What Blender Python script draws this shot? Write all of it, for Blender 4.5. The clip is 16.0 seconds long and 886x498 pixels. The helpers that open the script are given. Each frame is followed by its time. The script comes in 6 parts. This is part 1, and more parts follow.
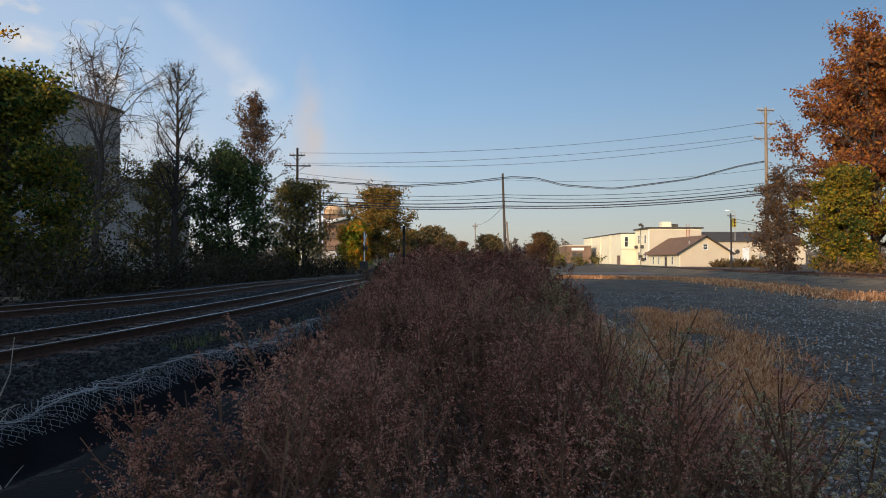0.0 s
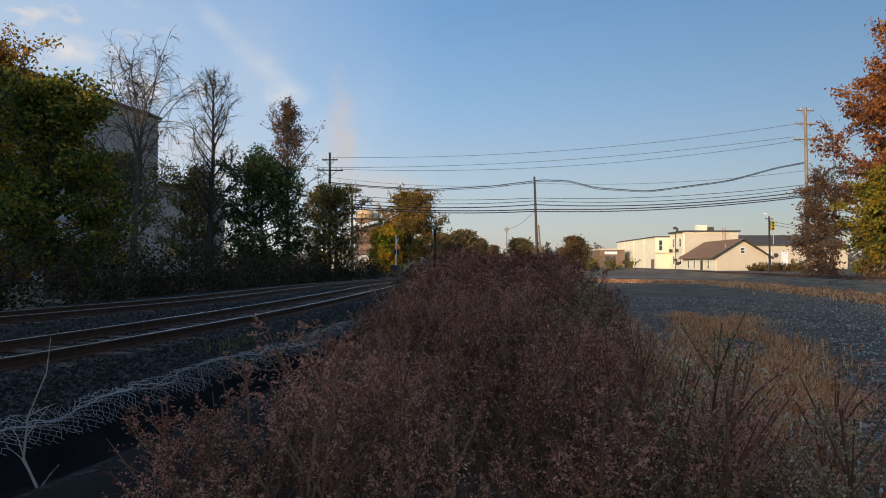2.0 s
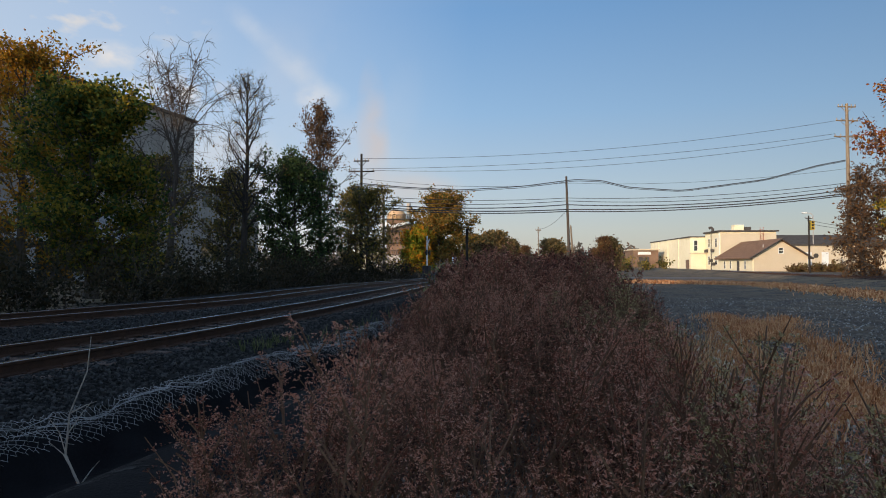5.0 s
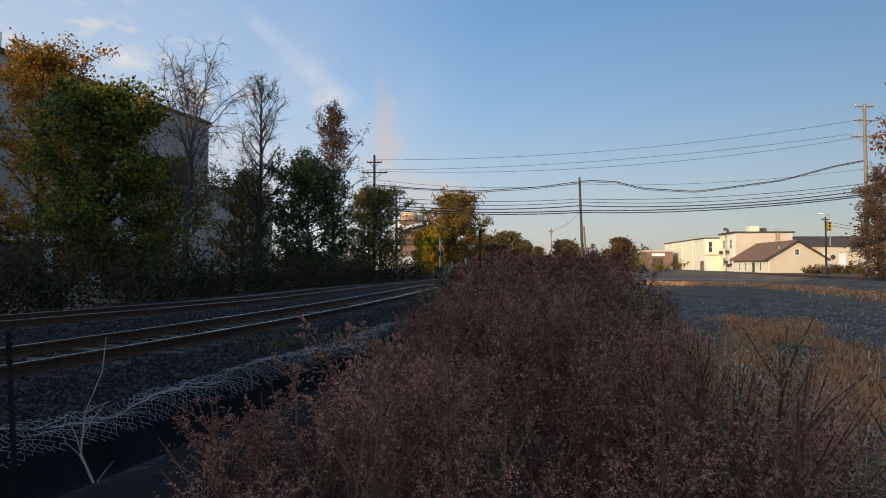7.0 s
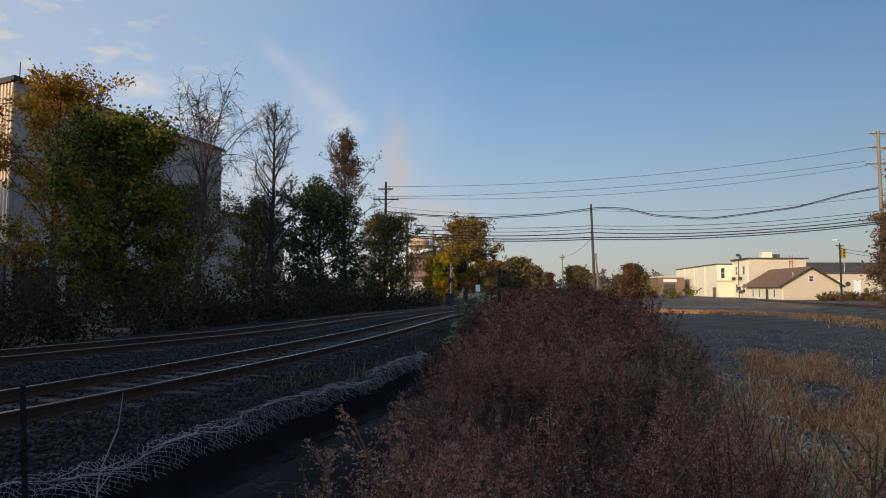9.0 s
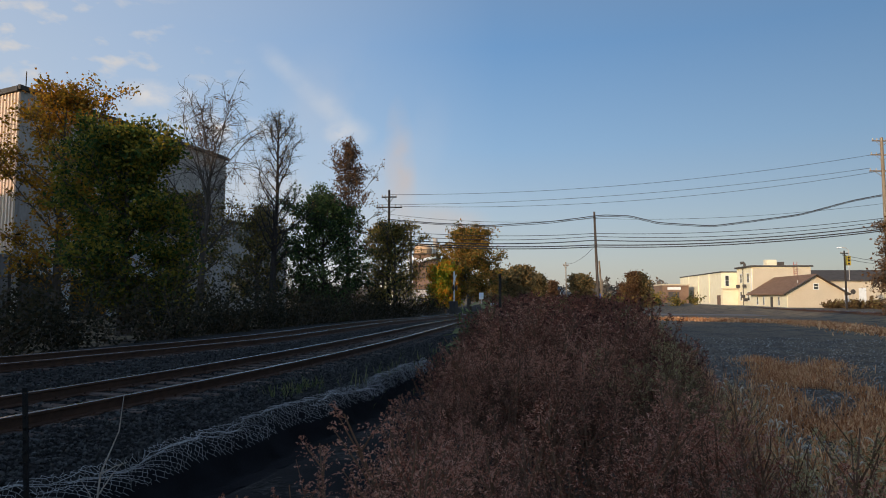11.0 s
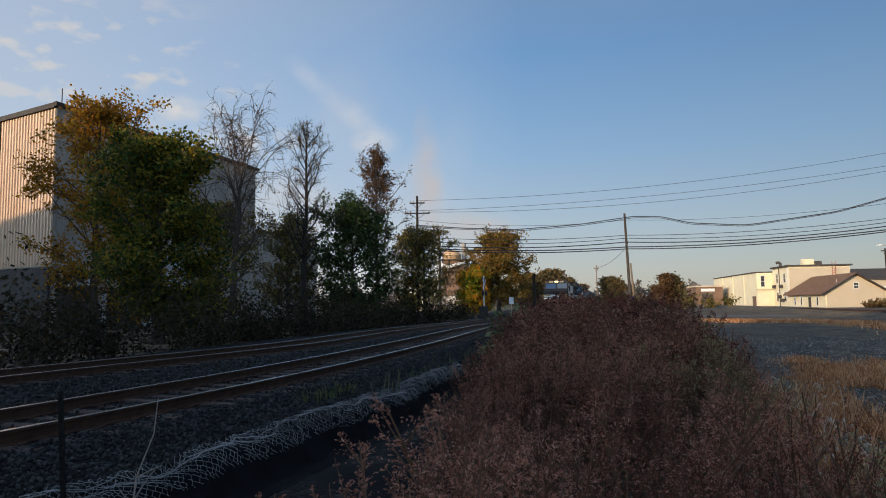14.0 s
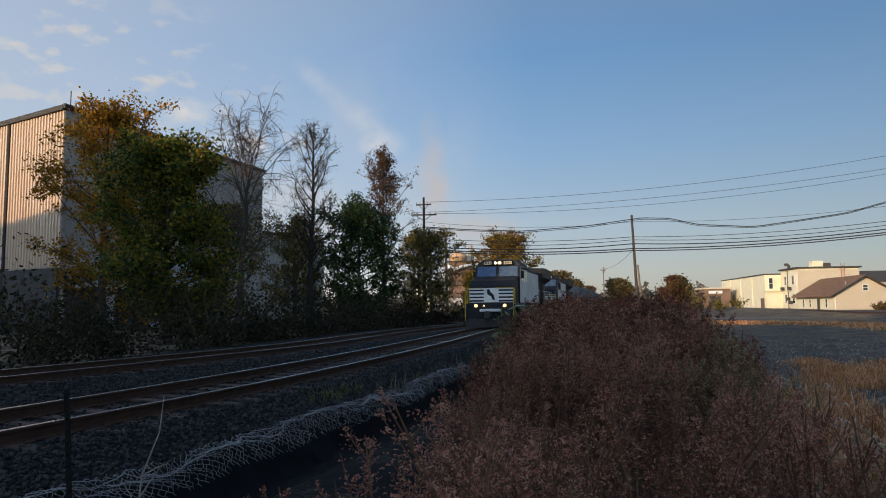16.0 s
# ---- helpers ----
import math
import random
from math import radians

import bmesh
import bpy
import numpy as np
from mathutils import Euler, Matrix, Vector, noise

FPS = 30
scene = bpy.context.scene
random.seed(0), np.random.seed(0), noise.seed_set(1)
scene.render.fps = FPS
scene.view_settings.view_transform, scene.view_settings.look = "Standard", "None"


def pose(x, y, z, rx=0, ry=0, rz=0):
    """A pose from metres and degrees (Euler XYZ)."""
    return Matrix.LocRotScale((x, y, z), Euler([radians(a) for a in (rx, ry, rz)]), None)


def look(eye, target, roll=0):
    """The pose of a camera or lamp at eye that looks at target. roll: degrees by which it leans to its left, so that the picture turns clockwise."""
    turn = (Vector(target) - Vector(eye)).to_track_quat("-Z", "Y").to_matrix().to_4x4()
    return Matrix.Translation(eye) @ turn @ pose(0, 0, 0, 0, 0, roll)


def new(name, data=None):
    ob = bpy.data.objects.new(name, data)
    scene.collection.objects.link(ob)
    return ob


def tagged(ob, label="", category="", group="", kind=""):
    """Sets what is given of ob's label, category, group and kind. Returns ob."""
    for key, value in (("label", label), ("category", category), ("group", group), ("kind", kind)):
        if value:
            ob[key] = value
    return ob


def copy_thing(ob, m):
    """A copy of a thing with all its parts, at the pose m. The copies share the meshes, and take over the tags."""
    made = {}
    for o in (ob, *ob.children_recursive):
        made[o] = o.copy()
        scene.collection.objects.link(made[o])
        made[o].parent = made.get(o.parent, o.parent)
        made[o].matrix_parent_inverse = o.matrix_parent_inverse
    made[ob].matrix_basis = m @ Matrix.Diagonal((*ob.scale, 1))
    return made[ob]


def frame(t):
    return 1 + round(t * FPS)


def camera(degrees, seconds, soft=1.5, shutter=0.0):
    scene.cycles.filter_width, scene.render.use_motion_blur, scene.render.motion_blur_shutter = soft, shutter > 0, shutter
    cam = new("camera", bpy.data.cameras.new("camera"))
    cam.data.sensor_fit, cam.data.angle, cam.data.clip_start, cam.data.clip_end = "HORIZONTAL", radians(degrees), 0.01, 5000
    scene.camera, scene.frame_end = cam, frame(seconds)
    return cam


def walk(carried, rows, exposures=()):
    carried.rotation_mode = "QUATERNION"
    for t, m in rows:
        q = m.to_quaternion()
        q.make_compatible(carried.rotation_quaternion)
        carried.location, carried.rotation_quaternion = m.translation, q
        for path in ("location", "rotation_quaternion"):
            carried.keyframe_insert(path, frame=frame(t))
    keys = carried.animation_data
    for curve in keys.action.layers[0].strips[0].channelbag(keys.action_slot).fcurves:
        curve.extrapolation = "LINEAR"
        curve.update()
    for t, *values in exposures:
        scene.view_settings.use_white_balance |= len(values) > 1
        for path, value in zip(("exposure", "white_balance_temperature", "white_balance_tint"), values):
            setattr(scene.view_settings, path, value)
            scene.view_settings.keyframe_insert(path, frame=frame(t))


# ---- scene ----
cam = camera(67.57, 16.0, 1.0)
# seconds, eye x y z, then yaw, pitch and roll in degrees
ROWS = [
    (0.0, 0.000, 0.000, 1.213, -0.000, 0.876, -0.070),
    (0.5, -0.002, 0.070, 1.197, 0.825, 1.011, -0.108),
    (1.0, -0.005, 0.072, 1.196, 1.499, 1.095, -0.132),
    (1.5, -0.006, 0.073, 1.196, 2.103, 1.150, -0.128),
    (2.0, -0.001, 0.081, 1.195, 2.712, 1.208, -0.098),
    (2.5, -0.006, 0.089, 1.193, 3.295, 1.192, -0.112),
    (3.0, -0.014, 0.098, 1.194, 3.812, 1.131, -0.035),
    (3.5, -0.014, 0.103, 1.193, 4.226, 1.219, -0.004),
    (4.0, -0.013, 0.101, 1.195, 4.626, 1.274, -0.051),
    (6.5, -0.022, 0.123, 1.193, 6.251, 1.207, -0.109),
    (7.0, -0.023, 0.129, 1.193, 6.490, 1.347, -0.157),
    (7.5, -0.049, 0.173, 1.234, 6.945, 1.909, -0.177),
    (8.0, -0.114, 0.222, 1.310, 7.198, 2.436, -0.210),
    (8.5, -0.167, 0.264, 1.383, 7.355, 2.964, -0.232),
    (9.0, -0.181, 0.271, 1.415, 7.319, 3.461, -0.315),
    (11.5, -0.091, 0.195, 1.344, 7.958, 4.180, -0.186),
    (12.0, -0.058, 0.120, 1.205, 9.040, 3.700, -0.022),
    (12.5, -0.082, 0.126, 1.193, 9.950, 3.606, 0.128),
    (13.0, -0.132, 0.162, 1.184, 10.367, 4.091, 0.273),
    (13.5, -0.193, 0.328, 1.273, 10.382, 4.420, 0.511),
    (14.0, -0.207, 0.382, 1.304, 10.175, 4.706, 0.654),
    (14.5, -0.206, 0.398, 1.296, 10.122, 4.818, 0.760),
    (15.0, -0.200, 0.399, 1.294, 10.088, 4.867, 0.776),
    (15.5, -0.203, 0.408, 1.287, 10.280, 4.850, 0.805),
    (16.0, -0.215, 0.416, 1.272, 10.737, 4.878, 0.583),
]
walk(cam, [(t, pose(x, y, z, 90 + pitch, roll, yaw)) for t, x, y, z, yaw, pitch, roll in ROWS],
     exposures=[(0.0, 0.0, 7050, 12), (7.0, 0.0, 7050, 12), (9.0, -0.15, 7050, 12), (12.5, -0.14, 7050, 12), (16.0, -0.18, 7050, 12)])

# ---------------------------------------------------------------- light
SUN_FROM = Vector((-0.57, -0.82, 0.235))


def make_world():
    w = bpy.data.worlds.new("autumn_sky")
    scene.world = w
    w.use_nodes = True
    t = w.node_tree
    n, l = t.nodes, t.links
    bg = n["Background"]
    sky = n.new("ShaderNodeTexSky")
    sky.sky_type, sky.sun_disc = "NISHITA", False
    sky.sun_elevation, sky.sun_rotation = radians(13.2), math.atan2(SUN_FROM.x, SUN_FROM.y)
    sky.air_density, sky.dust_density, sky.ozone_density = 1.0, 0.4, 3.0
    geo = n.new("ShaderNodeTexCoord")
    sep = n.new("ShaderNodeSeparateXYZ")
    l.new(geo.outputs["Generated"], sep.inputs[0])
    ramp = n.new("ShaderNodeValToRGB")
    stops = [(0.0, (0.43, 0.43, 0.47)), (0.05, (0.46, 0.49, 0.55)), (0.12, (0.40, 0.515, 0.665)), (0.22, (0.265, 0.465, 0.745)),
             (0.36, (0.155, 0.36, 0.695)), (0.6, (0.24, 0.31, 0.45)), (1.0, (0.31, 0.33, 0.37))]
    for k, (p, col) in enumerate(stops):
        e = ramp.color_ramp.elements[k] if k < 2 else ramp.color_ramp.elements.new(p)
        e.position, e.color = p, (*col, 1)
    l.new(sep.outputs[2], ramp.inputs[0])
    scale = n.new("ShaderNodeVectorMath")
    scale.operation = "SCALE"
    scale.inputs["Scale"].default_value = 0.46
    l.new(sky.outputs[0], scale.inputs[0])
    mix = n.new("ShaderNodeMix")
    mix.data_type = "RGBA"
    # clear haze away from the sun, the bright glow of the low sun behind the camera
    facing = n.new("ShaderNodeVectorMath")
    facing.operation = "DOT_PRODUCT"
    l.new(geo.outputs["Generated"], facing.inputs[0])
    facing.inputs[1].default_value = SUN_FROM.normalized()
    side = n.new("ShaderNodeMapRange")
    side.inputs["From Min"].default_value, side.inputs["From Max"].default_value = -0.1, 0.6
    side.inputs["To Min"].default_value, side.inputs["To Max"].default_value = 0.9, 0.0
    l.new(facing.outputs["Value"], side.inputs["Value"])
    l.new(side.outputs[0], mix.inputs[0])
    l.new(scale.outputs[0], mix.inputs["A"])
    # the sky is paler towards the sun's side
    paler = n.new("ShaderNodeMath")
    paler.operation = "MULTIPLY_ADD"
    l.new(sep.outputs[0], paler.inputs[0])
    paler.inputs[1].default_value, paler.inputs[2].default_value = -0.58, 0.96
    graded = n.new("ShaderNodeVectorMath")
    graded.operation = "SCALE"

    def math_node(op, a, b=None, c=None, clamp=False):
        m = n.new("ShaderNodeMath")
        m.operation, m.use_clamp = op, clamp
        for k, v in enumerate((a, b, c)):
            if v is None:
                continue
            if isinstance(v, (int, float)):
                m.inputs[k].default_value = v
            else:
                l.new(v, m.inputs[k])
        return m.outputs[0]

    # and more steeply so above the trees
    beyond = math_node("MAXIMUM", math_node("MULTIPLY_ADD", sep.outputs[0], -1.0, -0.05), 0.0)
    l.new(ramp.outputs[0], graded.inputs[0])
    l.new(paler.outputs[0], graded.inputs["Scale"])
    milky = n.new("ShaderNodeMix")
    milky.data_type = "RGBA"
    l.new(math_node("MULTIPLY", beyond, 1.1), milky.inputs[0])
    l.new(graded.outputs[0], milky.inputs["A"])
    milky.inputs["B"].default_value = (0.66, 0.74, 0.85, 1)
    l.new(milky.outputs["Result"], mix.inputs["B"])

    def veil(centre, width, softness=1.0):
        """1 at a direction of the sky, fading out over width."""
        d = n.new("ShaderNodeVectorMath")
        d.operation = "SUBTRACT"
        l.new(geo.outputs["Generated"], d.inputs[0])
        d.inputs[1].default_value = Vector(centre).normalized()
        s = n.new("ShaderNodeVectorMath")
        s.operation = "MULTIPLY"
        l.new(d.outputs[0], s.inputs[0])
        s.inputs[1].default_value = [1 / q for q in width]
        r = n.new("ShaderNodeVectorMath")
        r.operation = "LENGTH"
        l.new(s.outputs[0], r.inputs[0])
        return math_node("SMOOTH_MAX", math_node("SUBTRACT", 1.0, math_node("POWER", r.outputs["Value"], 1.5)), 0.0, 0.1)

    def wisps(scale_v, stretch, low, high, detail=6):
        mp = n.new("ShaderNodeMapping")
        mp.inputs["Scale"].default_value = stretch
        mp.inputs["Rotation"].default_value = (0, 0.6, 0)
        l.new(geo.outputs["Generated"], mp.inputs[0])
        nz = n.new("ShaderNodeTexNoise")
        nz.inputs["Scale"].default_value, nz.inputs["Detail"].default_value = scale_v, detail
        l.new(mp.outputs[0], nz.inputs["Vector"])
        mr = n.new("ShaderNodeMapRange")
        mr.inputs["From Min"].default_value, mr.inputs["From Max"].default_value = low, high
        l.new(nz.outputs[0], mr.inputs["Value"])
        return mr.outputs[0]

    colour = mix.outputs["Result"]
    layers = [
        (math_node("MULTIPLY", veil((-0.60, 0.74, 0.32), (0.24, 0.3, 0.11)), wisps(20, (1, 1, 2.0), 0.52, 0.66)), 0.8, (0.86, 0.85, 0.84)),
        (math_node("MULTIPLY", veil((-0.24, 0.92, 0.25), (0.13, 0.2, 0.13)), wisps(4, (1.6, 1, 1.2), 0.42, 0.75)), 0.5, (0.75, 0.78, 0.86)),
        (math_node("MULTIPLY", veil((-0.33, 0.92, 0.14), (0.22, 0.3, 0.09)), wisps(6, (1, 1, 2), 0.40, 0.70)), 0.55, (0.80, 0.80, 0.84)),
        (math_node("MULTIPLY", veil((-0.196, 0.97, 0.19), (0.026, 0.2, 0.11)), wisps(14, (1, 1, 1), 0.2, 0.6)), 0.85, (0.70, 0.64, 0.64)),
        (math_node("MULTIPLY", veil((-0.15, 0.98, 0.11), (0.10, 0.2, 0.035)), wisps(9, (1, 1, 2), 0.25, 0.65)), 0.7, (0.72, 0.68, 0.68)),
    ]
    # a thin diagonal streak of cirrus, and small bright clouds above the trees
    streak = wisps(13, (1, 1, 1), 0.34, 0.66)
    for k in range(13):
        f = k / 12
        layers.append((math_node("MULTIPLY", veil((-0.42 + 0.15 * f, 1.0, 0.392 - 0.135 * f), (0.020 + 0.010 * f, 0.1, 0.017 + 0.006 * f)), streak), 0.21, (0.86, 0.91, 0.97)))
    layers.append((math_node("MULTIPLY", veil((-0.293, 1.0, 0.255), (0.035, 0.1, 0.022)), wisps(30, (1, 1, 1.5), 0.38, 0.70)), 0.6, (0.93, 0.93, 0.95)))
    layers.append((math_node("MULTIPLY", veil((-0.61, 1.0, 0.33), (0.05, 0.1, 0.022)), wisps(22, (1, 1, 1.5), 0.36, 0.6)), 0.85, (0.95, 0.93, 0.92)))
    layers.append((math_node("MULTIPLY", veil((-0.50, 1.0, 0.27), (0.09, 0.1, 0.025)), wisps(26, (1, 1, 1.5), 0.42, 0.62)), 0.85, (0.95, 0.93, 0.92)))
    for fac, strength, col in layers:
        m = n.new("ShaderNodeMix")
        m.data_type = "RGBA"
        l.new(math_node("MULTIPLY", fac, strength, clamp=True), m.inputs[0])
        l.new(colour, m.inputs["A"])
        m.inputs["B"].default_value = (*col, 1)
        colour = m.outputs["Result"]
    l.new(colour, bg.inputs[0])
    bg.inputs[1].default_value = 0.86


make_world()
sun = new("sun", bpy.data.lights.new("sun", "SUN"))
sun.data.energy, sun.data.angle, sun.data.color = 3.8, radians(0.6), (1.0, 0.80, 0.55)
sun.matrix_world = look(SUN_FROM * 100, (0, 0, 0))

# ---------------------------------------------------------------- materials


def mat(name, colours, rough=0.85, scale=4.0, grain=40.0, bump=0.2, metal=0.0, island=0.0, patch=0.5, streak=(1, 1, 1), leaf=0.0, random_ob=0.0, spec=0.3):
    """Colours blended by a large noise, a fine grain and, for joined pieces, a shade of their own; fine relief."""
    m = bpy.data.materials.new(name)
    m.use_nodes = True
    n, l = m.node_tree.nodes, m.node_tree.links
    b = n["Principled BSDF"]
    co = n.new("ShaderNodeTexCoord")
    mp = n.new("ShaderNodeMapping")
    mp.inputs["Scale"].default_value = streak
    l.new(co.outputs["Object"], mp.inputs[0])
    big, fine = n.new("ShaderNodeTexNoise"), n.new("ShaderNodeTexNoise")
    for q, s, d in ((big, scale, 5), (fine, grain, 3)):
        q.inputs["Scale"].default_value, q.inputs["Detail"].default_value = s, d
        l.new(mp.outputs[0], q.inputs["Vector"])

    def mth(op, a, b2):
        q = n.new("ShaderNodeMath")
        q.operation = op
        for k, v in enumerate((a, b2)):
            if isinstance(v, (int, float)):
                q.inputs[k].default_value = v
            else:
                l.new(v, q.inputs[k])
        return q.outputs[0]

    spread = mth("ADD", mth("MULTIPLY", mth("SUBTRACT", big.outputs[0], 0.5), 2.2 * patch), mth("MULTIPLY", mth("SUBTRACT", fine.outputs[0], 0.5), 0.9))
    value = mth("ADD", spread, 0.5)
    if island:
        g = n.new("ShaderNodeNewGeometry")
        value = mth("ADD", value, mth("MULTIPLY", mth("SUBTRACT", g.outputs["Random Per Island"], 0.5), island))
    if random_ob:
        o = n.new("ShaderNodeObjectInfo")
        value = mth("ADD", value, mth("MULTIPLY", mth("SUBTRACT", o.outputs["Random"], 0.5), random_ob))
    ramp = n.new("ShaderNodeValToRGB")
    k = len(colours)
    for j, col in enumerate(colours):
        e = ramp.color_ramp.elements[j] if j < 2 else ramp.color_ramp.elements.new(0.5)
        e.position = 0.15 + 0.7 * j / max(1, k - 1)
        e.color = (*col, 1)
    if k == 1:
        ramp.color_ramp.elements[1].color = (*[c * 0.85 for c in colours[0]], 1)
    for j, col in enumerate(colours):
        ramp.color_ramp.elements[j].position = 0.15 + 0.7 * j / max(1, k - 1)
    l.new(value, ramp.inputs[0])
    l.new(ramp.outputs[0], b.inputs["Base Color"])
    b.inputs["Roughness"].default_value, b.inputs["Metallic"].default_value = rough, metal
    b.inputs["Specular IOR Level"].default_value = spec
    if bump:
        bp = n.new("ShaderNodeBump")
        bp.inputs["Strength"].default_value, bp.inputs["Distance"].default_value = bump, 0.02
        l.new(fine.outputs[0], bp.inputs["Height"])
        l.new(bp.outputs[0], b.inputs["Normal"])
    if leaf:
        tr, mx = n.new("ShaderNodeBsdfTranslucent"), n.new("ShaderNodeMixShader")
        l.new(ramp.outputs[0], tr.inputs[0])
        mx.inputs[0].default_value = leaf
        l.new(b.outputs[0], mx.inputs[1])
        l.new(tr.outputs[0], mx.inputs[2])
        l.new(mx.outputs[0], n["Material Output"].inputs[0])
    return m


def glow(name, col, strength):
    m = bpy.data.materials.new(name)
    m.use_nodes = True
    b = m.node_tree.nodes["Principled BSDF"]
    b.inputs["Base Color"].default_value = (*col, 1)
    b.inputs["Emission Color"].default_value, b.inputs["Emission Strength"].default_value = (*col, 1), strength
    return m


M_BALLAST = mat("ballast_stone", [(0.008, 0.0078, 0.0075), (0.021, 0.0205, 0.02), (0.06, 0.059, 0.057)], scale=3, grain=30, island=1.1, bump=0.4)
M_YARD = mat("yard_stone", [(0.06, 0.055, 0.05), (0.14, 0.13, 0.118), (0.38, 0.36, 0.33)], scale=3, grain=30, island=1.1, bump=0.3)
M_RAIL = mat("rusty_rail_steel", [(0.05, 0.028, 0.02), (0.11, 0.055, 0.035)], rough=0.7, metal=0.3, scale=6, grain=60)
M_SHINE = mat("polished_rail_head", [(0.62, 0.61, 0.60), (0.78, 0.77, 0.76)], rough=0.24, metal=1.0, bump=0.03, streak=(8, 0.3, 1))
M_TIE = mat("weathered_tie_wood", [(0.035, 0.024, 0.02), (0.09, 0.06, 0.048), (0.13, 0.09, 0.07)], streak=(1, 8, 8), grain=30, random_ob=0.5, bump=0.5)
M_WIRE = mat("galvanised_wire", [(0.28, 0.28, 0.28), (0.48, 0.48, 0.48)], rough=0.6, metal=0.1, scale=2, patch=0.8)
# fabric behind the netting, and also the painted shade on the ditch floor
M_BLACK = mat("black_fabric_and_shade", [(0.006, 0.006, 0.007), (0.014, 0.014, 0.016)], rough=0.9, scale=2, bump=0.4, spec=0.1)
M_POST = mat("black_steel_post", [(0.008, 0.008, 0.009), (0.02, 0.018, 0.017)], rough=0.6, spec=0.2)
M_BARK = mat("grey_brown_bark", [(0.035, 0.027, 0.022), (0.085, 0.066, 0.054), (0.13, 0.105, 0.088)], streak=(6, 6, 1), scale=2, grain=14, bump=0.6)
M_DBARK = mat("dark_wet_bark", [(0.018, 0.014, 0.012), (0.045, 0.035, 0.03)], streak=(6, 6, 1), scale=2, grain=14, bump=0.6)
M_POLE = mat("weathered_pole_wood", [(0.13, 0.09, 0.06), (0.24, 0.18, 0.125), (0.32, 0.25, 0.18)], streak=(6, 6, 0.5), scale=2, grain=12, bump=0.4)
M_CABLE = mat("black_cable", [(0.02, 0.02, 0.022), (0.05, 0.05, 0.055)], rough=0.6)
M_CREAM = mat("cream_painted_block", [(0.70, 0.60, 0.40), (0.80, 0.70, 0.49), (0.84, 0.76, 0.57)], scale=0.5, grain=8, bump=0.1, patch=0.4)
# tan wall colour, lowered so camera-facing fronts look less sunlit than cream sides
M_TAN = mat("tan_and_dimmed_wall", [(0.52, 0.42, 0.30), (0.62, 0.51, 0.37)], scale=0.4, grain=8, bump=0.1)
M_ROOF = mat("brown_shingles", [(0.16, 0.085, 0.05), (0.27, 0.155, 0.095)], scale=0.8, grain=6, streak=(1, 1, 5), bump=0.5)
M_DARKROOF = mat("dark_roof_edge", [(0.05, 0.043, 0.038), (0.09, 0.078, 0.07)], scale=1, grain=8)
M_WHITE = mat("off_white_paint", [(0.62, 0.62, 0.60), (0.78, 0.78, 0.76)], rough=0.55, scale=3)
M_GLASS = mat("dark_window_glass", [(0.02, 0.025, 0.03), (0.05, 0.055, 0.06)], rough=0.08, bump=0, spec=0.6)
M_CONC = mat("stained_concrete", [(0.28, 0.245, 0.215), (0.42, 0.375, 0.335), (0.53, 0.475, 0.425)], scale=0.25, grain=5, streak=(1, 1, 0.35), bump=0.25)
M_CLAD = mat("ribbed_metal_cladding", [(0.66, 0.44, 0.29), (0.78, 0.56, 0.39)], rough=0.6, scale=0.2, grain=4, streak=(1, 1, 0.3), bump=0.05)
M_PALE = mat("pale_blue_grey_panel", [(0.44, 0.45, 0.48), (0.56, 0.57, 0.60)], rough=0.6, scale=0.4, grain=5)
M_BRICKRED = mat("rust_brown_steel", [(0.13, 0.075, 0.05), (0.26, 0.16, 0.11)], scale=0.5, grain=6)
M_TANK = mat("orange_buff_tank", [(0.50, 0.30, 0.16), (0.66, 0.43, 0.25)], rough=0.5, scale=0.4, grain=5)
M_LOCO_BLACK = mat("black_locomotive_paint", [(0.006, 0.007, 0.010), (0.015, 0.016, 0.020)], rough=0.6, scale=1.5, bump=0.05)
M_LOCO_WHITE = mat("soiled_white_paint", [(0.50, 0.49, 0.47), (0.70, 0.69, 0.67), (0.78, 0.77, 0.75)], rough=0.55, scale=1.2, bump=0.05)
M_LOCO_GREY = mat("dusty_undercarriage", [(0.03, 0.027, 0.025), (0.07, 0.062, 0.056)], rough=0.8, scale=2)
M_HOPPER = mat("grey_hopper_paint", [(0.15, 0.15, 0.16), (0.24, 0.24, 0.25), (0.30, 0.29, 0.28)], rough=0.65, scale=0.5, grain=6, streak=(1, 1, 0.4))
M_YELLOW = mat("yellow_safety_paint", [(0.50, 0.33, 0.03), (0.62, 0.43, 0.06)], rough=0.5)
# the blue of the reflected sky is put into the pane's colour
M_CABGLASS = mat("windshield_painted_sky_blue", [(0.02, 0.045, 0.10), (0.04, 0.075, 0.15)], rough=0.12, bump=0, spec=0.7)
M_LAMP = glow("lit_headlamp", (1.0, 0.72, 0.36), 3.5)
M_DITCH = glow("lit_ditch_lamp", (1.0, 0.64, 0.27), 2.6)
M_FAR = glow("distant_headlight", (1.0, 0.8, 0.5), 3)
